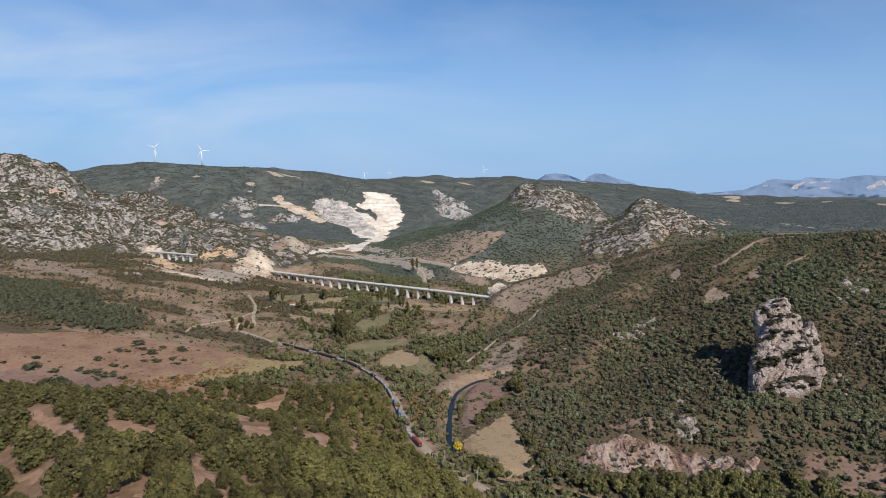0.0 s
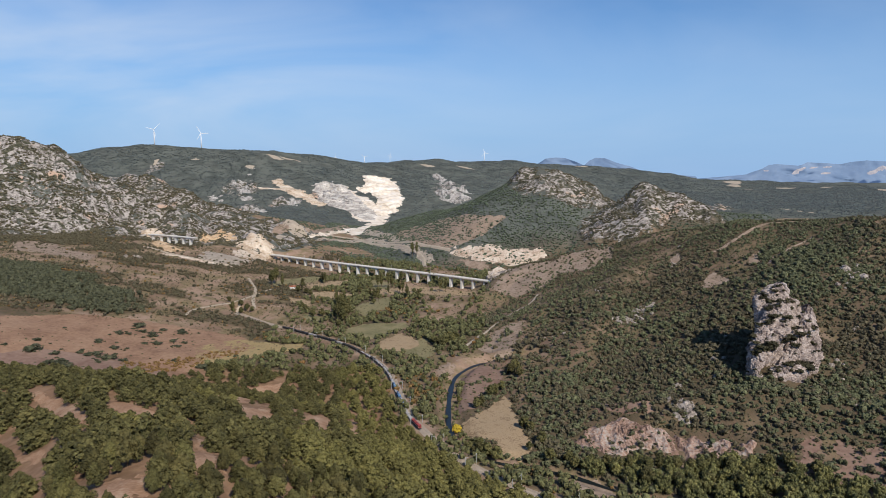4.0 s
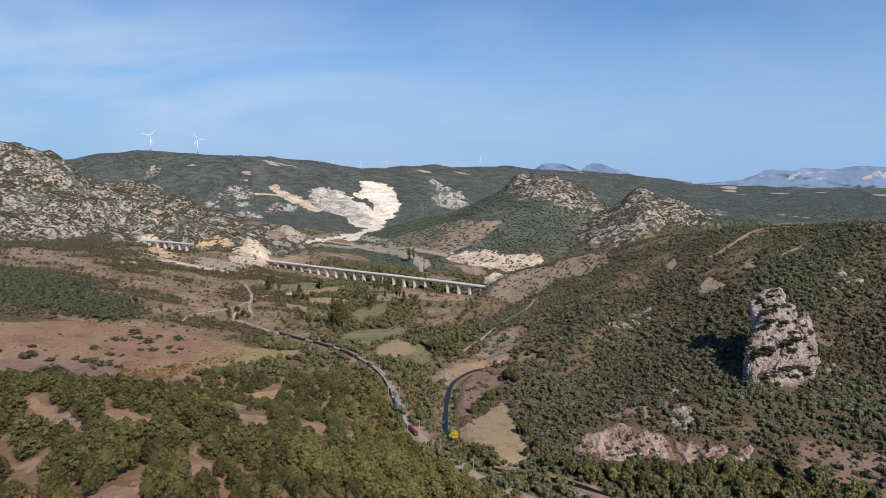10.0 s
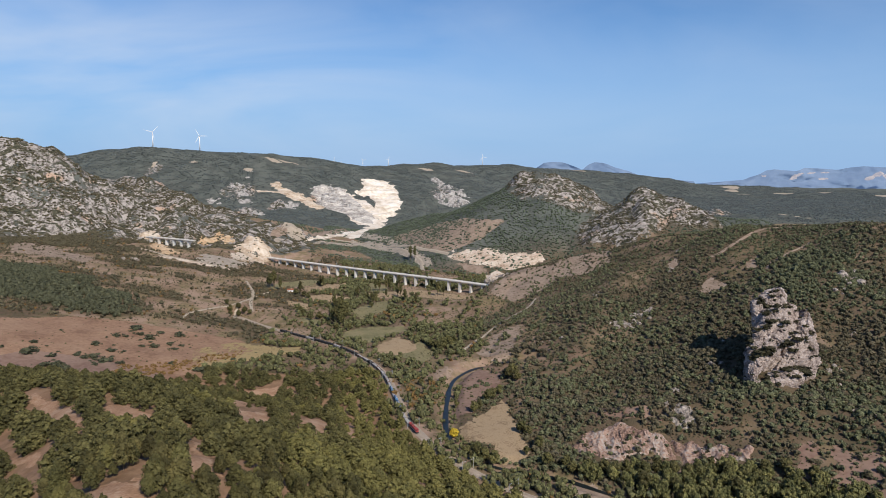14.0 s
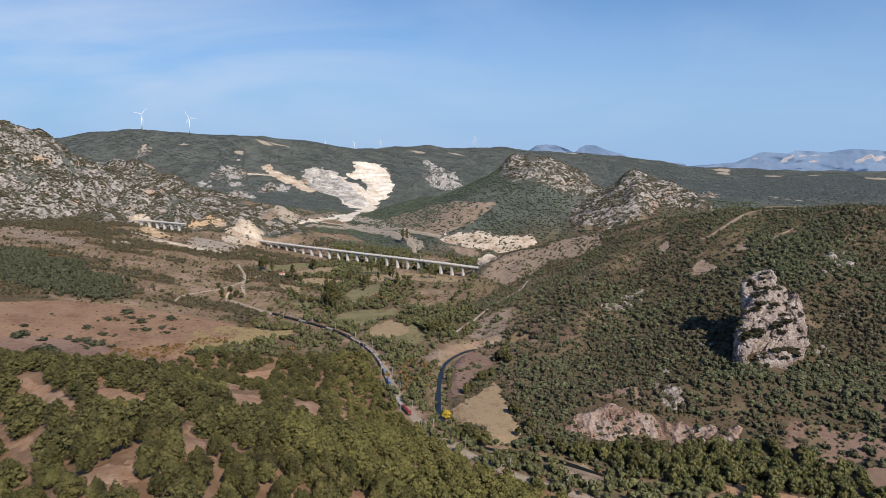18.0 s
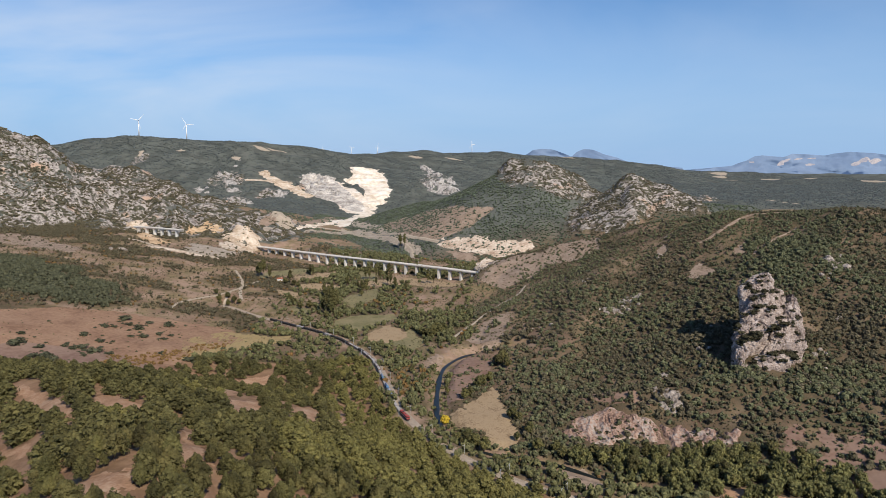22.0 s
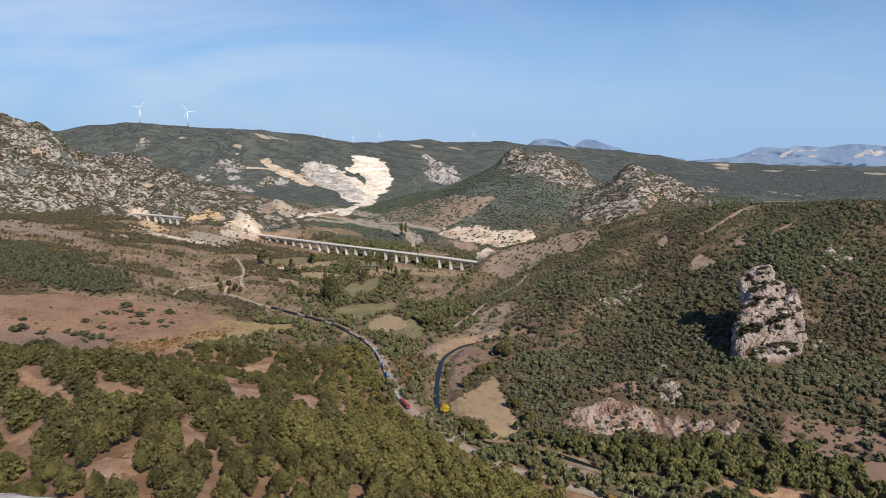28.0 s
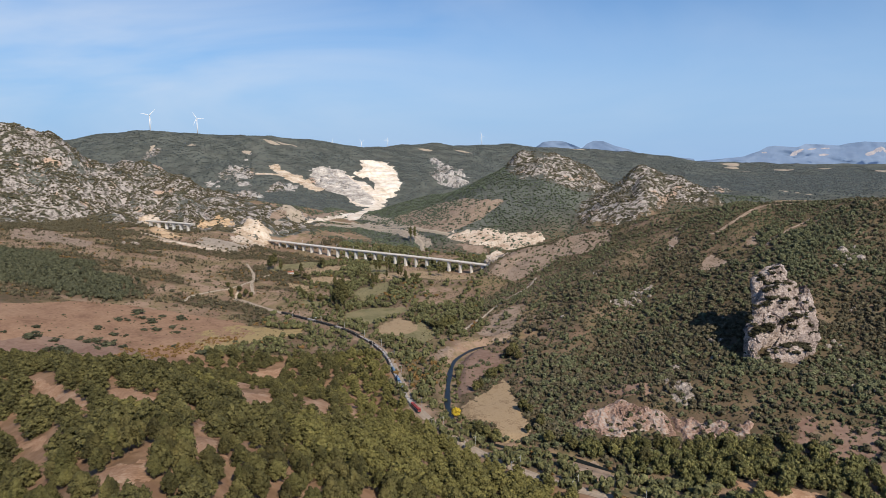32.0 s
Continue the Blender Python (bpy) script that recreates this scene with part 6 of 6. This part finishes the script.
def locomotive():
    at = empty("locomotive", "red and white diesel locomotive at the head of the goods train", "locomotive")
    part("underframe", box(bmesh.new(), -9.5, 9.5, -1.4, 1.4, 0.95, 1.35, 0.05), DARK, at)
    part("body", box(bmesh.new(), -9, 6.2, -1.35, 1.35, 1.35, 3.7, 0.2), RED, at)
    part("cab", box(bmesh.new(), 6.2, 8.8, -1.45, 1.45, 1.35, 4.1, 0.2), RED, at)
    part("stripe", box(bmesh.new(), -8.9, 8.7, -1.47, 1.47, 2.0, 2.35), WHITE, at, "white side stripe")
    part("windscreen", box(bmesh.new(), 8.7, 8.84, -1.1, 1.1, 2.9, 3.7), GLASS, at)
    part("roof_fan", tube(bmesh.new(), (-4, 0, 3.65), (-4, 0, 3.9), 0.9, 0.9, 14), DARK, at)
    part("exhaust", box(bmesh.new(), 0.5, 1.8, -0.4, 0.4, 3.6, 4.0, 0.05), DARK, at)
    bogies(at, 6.0)
    return at


def tank_wagon():
    at = empty("tank_wagon", "blue tank wagon of the goods train", "wagon", "goods train wagons")
    part("underframe", box(bmesh.new(), -6.4, 6.4, -1.3, 1.3, 0.95, 1.25, 0.04), DARK, at)
    bm = tube(bmesh.new(), (-5.9, 0, 2.6), (5.9, 0, 2.6), 1.4, 1.4, 20)
    bmesh.ops.bevel(bm, geom=[e for e in bm.edges if abs(e.verts[0].co.x - e.verts[1].co.x) < 0.01], offset=0.4, segments=3, affect="EDGES")
    part("tank", bm, BLUE, at, smooth=True)
    part("dome", tube(bmesh.new(), (0, 0, 3.9), (0, 0, 4.25), 0.5, 0.5, 12), BLUE, at)
    part("walkway", box(bmesh.new(), -2.5, 2.5, -0.45, 0.45, 4.02, 4.1), GALVANISED, at)
    bogies(at, 4.4)
    return at


def hopper_wagon(name, label, paint, load):
    at = empty(name, label, "wagon", "goods train wagons")
    part("underframe", box(bmesh.new(), -6.4, 6.4, -1.3, 1.3, 0.95, 1.25, 0.04), DARK, at)
    for s in (-1, 1):
        part("side", box(bmesh.new(), -6.2, 6.2, s * 1.42 - 0.06, s * 1.42 + 0.06, 1.25, 2.9), paint, at)
        part("end_wall", box(bmesh.new(), s * 6.14 - 0.06, s * 6.14 + 0.06, -1.34, 1.34, 1.25, 2.9), paint, at)
        for k in range(7):
            part("rib", box(bmesh.new(), -5.7 + k * 1.9 - 0.07, -5.7 + k * 1.9 + 0.07, s * 1.49 - 0.005, s * 1.49 + 0.09, 1.25, 2.88), paint, at)
    bm = bmesh.new()
    bmesh.ops.create_grid(bm, x_segments=14, y_segments=5, size=1)
    for v in bm.verts:
        v.co = Vector((v.co.x * 6.05, v.co.y * 1.33, 2.45 + 0.7 * (1 - v.co.y ** 2) * (1 - v.co.x ** 4) + 0.2 * noise.noise(v.co * 5)))
    part("load", bm, load, at)
    bogies(at, 4.4)
    return at


def flat_wagon():
    at = empty("flat_wagon", "empty grey flat wagon of the goods train", "wagon", "goods train wagons")
    part("floor", box(bmesh.new(), -6.4, 6.4, -1.4, 1.4, 0.95, 1.3, 0.04), PALE_LOAD, at)
    for s in (-1, 1):
        part("end_wall", box(bmesh.new(), s * 6.3 - 0.06, s * 6.3 + 0.06, -1.35, 1.35, 1.3, 1.9), GREY_WAGON, at)
    bogies(at, 4.4)
    return at


LOAD_DARK = material("dark_ore", [(0.035, 0.034, 0.036), (0.07, 0.068, 0.07)], 2, 0.4, 0.9, 0.5, 0.2)
WAGONS = {"t": tank_wagon(), "g": hopper_wagon("open_wagon", "grey open wagon heaped with pale stone", GREY_WAGON, PALE_LOAD), "d": hopper_wagon("open_wagon", "dark open wagon heaped with black ore", DARK, LOAD_DARK), "f": flat_wagon(),
          "r": hopper_wagon("open_wagon", "rust-brown open wagon with a pale load", RUST, PALE_LOAD)}
HEAD = float(along[np.argmin(np.hypot(RAIL_LINE[:, 0] + 20, RAIL_LINE[:, 1] - 548))])
loco = locomotive()
loco.matrix_basis = on_rail(HEAD)
used = set()
for k, kind in enumerate("fftttftgrggrgdgrdddgdddgdddd"):
    m = on_rail(HEAD - 17.5 - 14.0 * k)
    if kind in used:
        copy_thing(WAGONS[kind], m)
    else:
        WAGONS[kind].matrix_basis = m
        used.add(kind)
mast = empty("catenary_mast", "grey steel catenary mast beside the track", "mast", "catenary masts")
part("post", tube(bmesh.new(), (0, 0, -0.8), (0, 0, 8.2), 0.2, 0.14, 8), GALVANISED, mast)
part("arm", tube(bmesh.new(), (0, 0, 6.9), (0, 3.2, 7.3), 0.07, 0.06, 6), GALVANISED, mast)
part("stay", tube(bmesh.new(), (0, 0, 8.0), (0, 2.9, 7.3), 0.05, 0.05, 6), GALVANISED, mast)
for k, s in enumerate(np.arange(150, along[-1] - 260, 46.0)):
    for off, turn in ((-5.6, 0), (5.6, 180)):
        m = on_rail(float(s), off) @ pose(0, 0, -0.4, 0, 0, turn)
        if k == 0 and turn == 0:
            mast.matrix_basis = m
        else:
            copy_thing(mast, m)


for s in np.linspace(0.06, 0.94, 11):
    q = np.array([np.interp(s, [0, 0.25, 0.5, 0.75, 1], c) for c in ((-373, -250, -140, -30, 86), (1464, 1378, 1304, 1234, 1152))])
    copy_thing(mast, pose(q[0], q[1], 26.6, 0, 0, -33))


# ---- a farmhouse in the valley ----
def farmhouse(x0, y0, turn):
    at = empty("farmhouse", "small white farmhouse with a red tiled roof", "house", at=pose(x0, y0, float(ground(x0, y0)) - 0.3, 0, 0, turn))
    bm = bmesh.new()
    box(bm, -5, 5, -3.5, 3.5, 0, 3.4)
    part("walls", bm, WHITE, at)
    bm = bmesh.new()
    pts = [(-5.5, -4.1, 3.3), (5.5, -4.1, 3.3), (5.5, 4.1, 3.3), (-5.5, 4.1, 3.3), (-5.5, 0, 5.4), (5.5, 0, 5.4)]
    vs = [bm.verts.new(c) for c in pts]
    for f in ((0, 1, 5, 4), (2, 3, 4, 5), (0, 4, 3), (1, 2, 5), (3, 2, 1, 0)):
        bm.faces.new([vs[i] for i in f])
    roof = part("roof", bm, ROOF_TILE, at)
    part("chimney", box(bmesh.new(), 2.5, 3.2, 0.8, 1.5, 4.2, 6.2, 0.05), WHITE, roof)
    part("door", box(bmesh.new(), -0.5, 0.5, -3.58, -3.45, 0, 2.1), BARK, at)
    for k in (-3, 2.6):
        part("window", box(bmesh.new(), k - 0.6, k + 0.6, -3.57, -3.45, 1.1, 2.3), GLASS, at)
    return at


farmhouse(-262, 1128, 20)


# ---- mountains on the skyline ----
def far_range(name, line, label):
    """Bare mountains far behind the plateau, blue and faintly glowing to imitate haze."""
    x = np.arange(line[0][0], line[-1][0], 12.0)
    top = np.interp(x, [p[0] for p in line], [p[1] for p in line])
    s = np.linspace(0, 1, 26)
    X, S = np.meshgrid(x, s)
    T = np.tile(top, (len(s), 1))
    Z = 20 + (T - 20) * S + 0.07 * (T - 20) * fbm(X + S * 900, S * 700, 110, 4, 88) * np.sin(S * math.pi)
    Y = 4780 + 160 * S + 34 * fbm(X, S * 500, 140, 4, 87)
    i = np.arange(X.size).reshape(X.shape)
    f = np.stack([i[:-1, :-1], i[:-1, 1:], i[1:, 1:], i[1:, :-1]], -1).reshape(-1, 4)
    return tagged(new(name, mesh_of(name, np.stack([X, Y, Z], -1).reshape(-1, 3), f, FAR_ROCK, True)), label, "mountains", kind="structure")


far_range("far_mountains", [(481, 126), (647, 188), (716, 221), (761, 254), (832, 262), (906, 258), (977, 234), (1048, 205), (1093, 242), (1142, 262), (1204, 258), (1288, 225), (1392, 201), (1476, 168), (1684, 143), (1893, 126)], "two cone-shaped mountains on the horizon, painted haze blue")
far_range("far_range", [(1852, 106), (2100, 126), (2265, 143), (2346, 176), (2427, 213), (2489, 221), (2635, 209), (2716, 234), (2840, 229), (2965, 221), (3047, 238), (3150, 250), (3336, 242), (3630, 201), (4049, 147)], "long mountain range with pale scars on the horizon, painted haze blue")
for x0, z0, w, h, lean in ((2500, 160, 46, 14, 0.4), (2560, 184, 40, 12, 0.3), (2640, 196, 40, 5, 0.2), (2740, 200, 36, 5, 0.15), (2720, 156, 36, 8, 0.1), (3060, 165, 60, 16, 0.9), (3130, 196, 40, 20, 0.8), (3200, 186, 50, 18, 0.5), (2300, 172, 16, 5, 0)):
    X, Z = np.meshgrid(np.arange(-1.5 * w, 1.5 * w, 4.0), np.arange(-2.5 * h - lean * w, 2.5 * h + lean * w, 3.0))
    keep = ((X / w) ** 2 + ((Z - lean * X * 0.6) / h) ** 2 + 0.9 * fbm(X + x0, Z * 2, 40, 4, 86) < 0.85)[:-1, :-1]
    i = np.arange(X.size).reshape(X.shape)
    f = np.stack([i[:-1, :-1], i[:-1, 1:], i[1:, 1:], i[1:, :-1]], -1)[keep]
    used, f = np.unique(f, return_inverse=True)
    v = np.stack([X + x0, 4700 + 0.3 * (Z + z0 - 100) + 0 * X, Z + z0], -1).reshape(-1, 3)[used]
    tagged(new("range_scar", mesh_of("range_scar", v, f.reshape(-1, 4), FAR_SCAR)), "pale quarry scar on the far range, under painted haze", "backdrop", kind="structure")
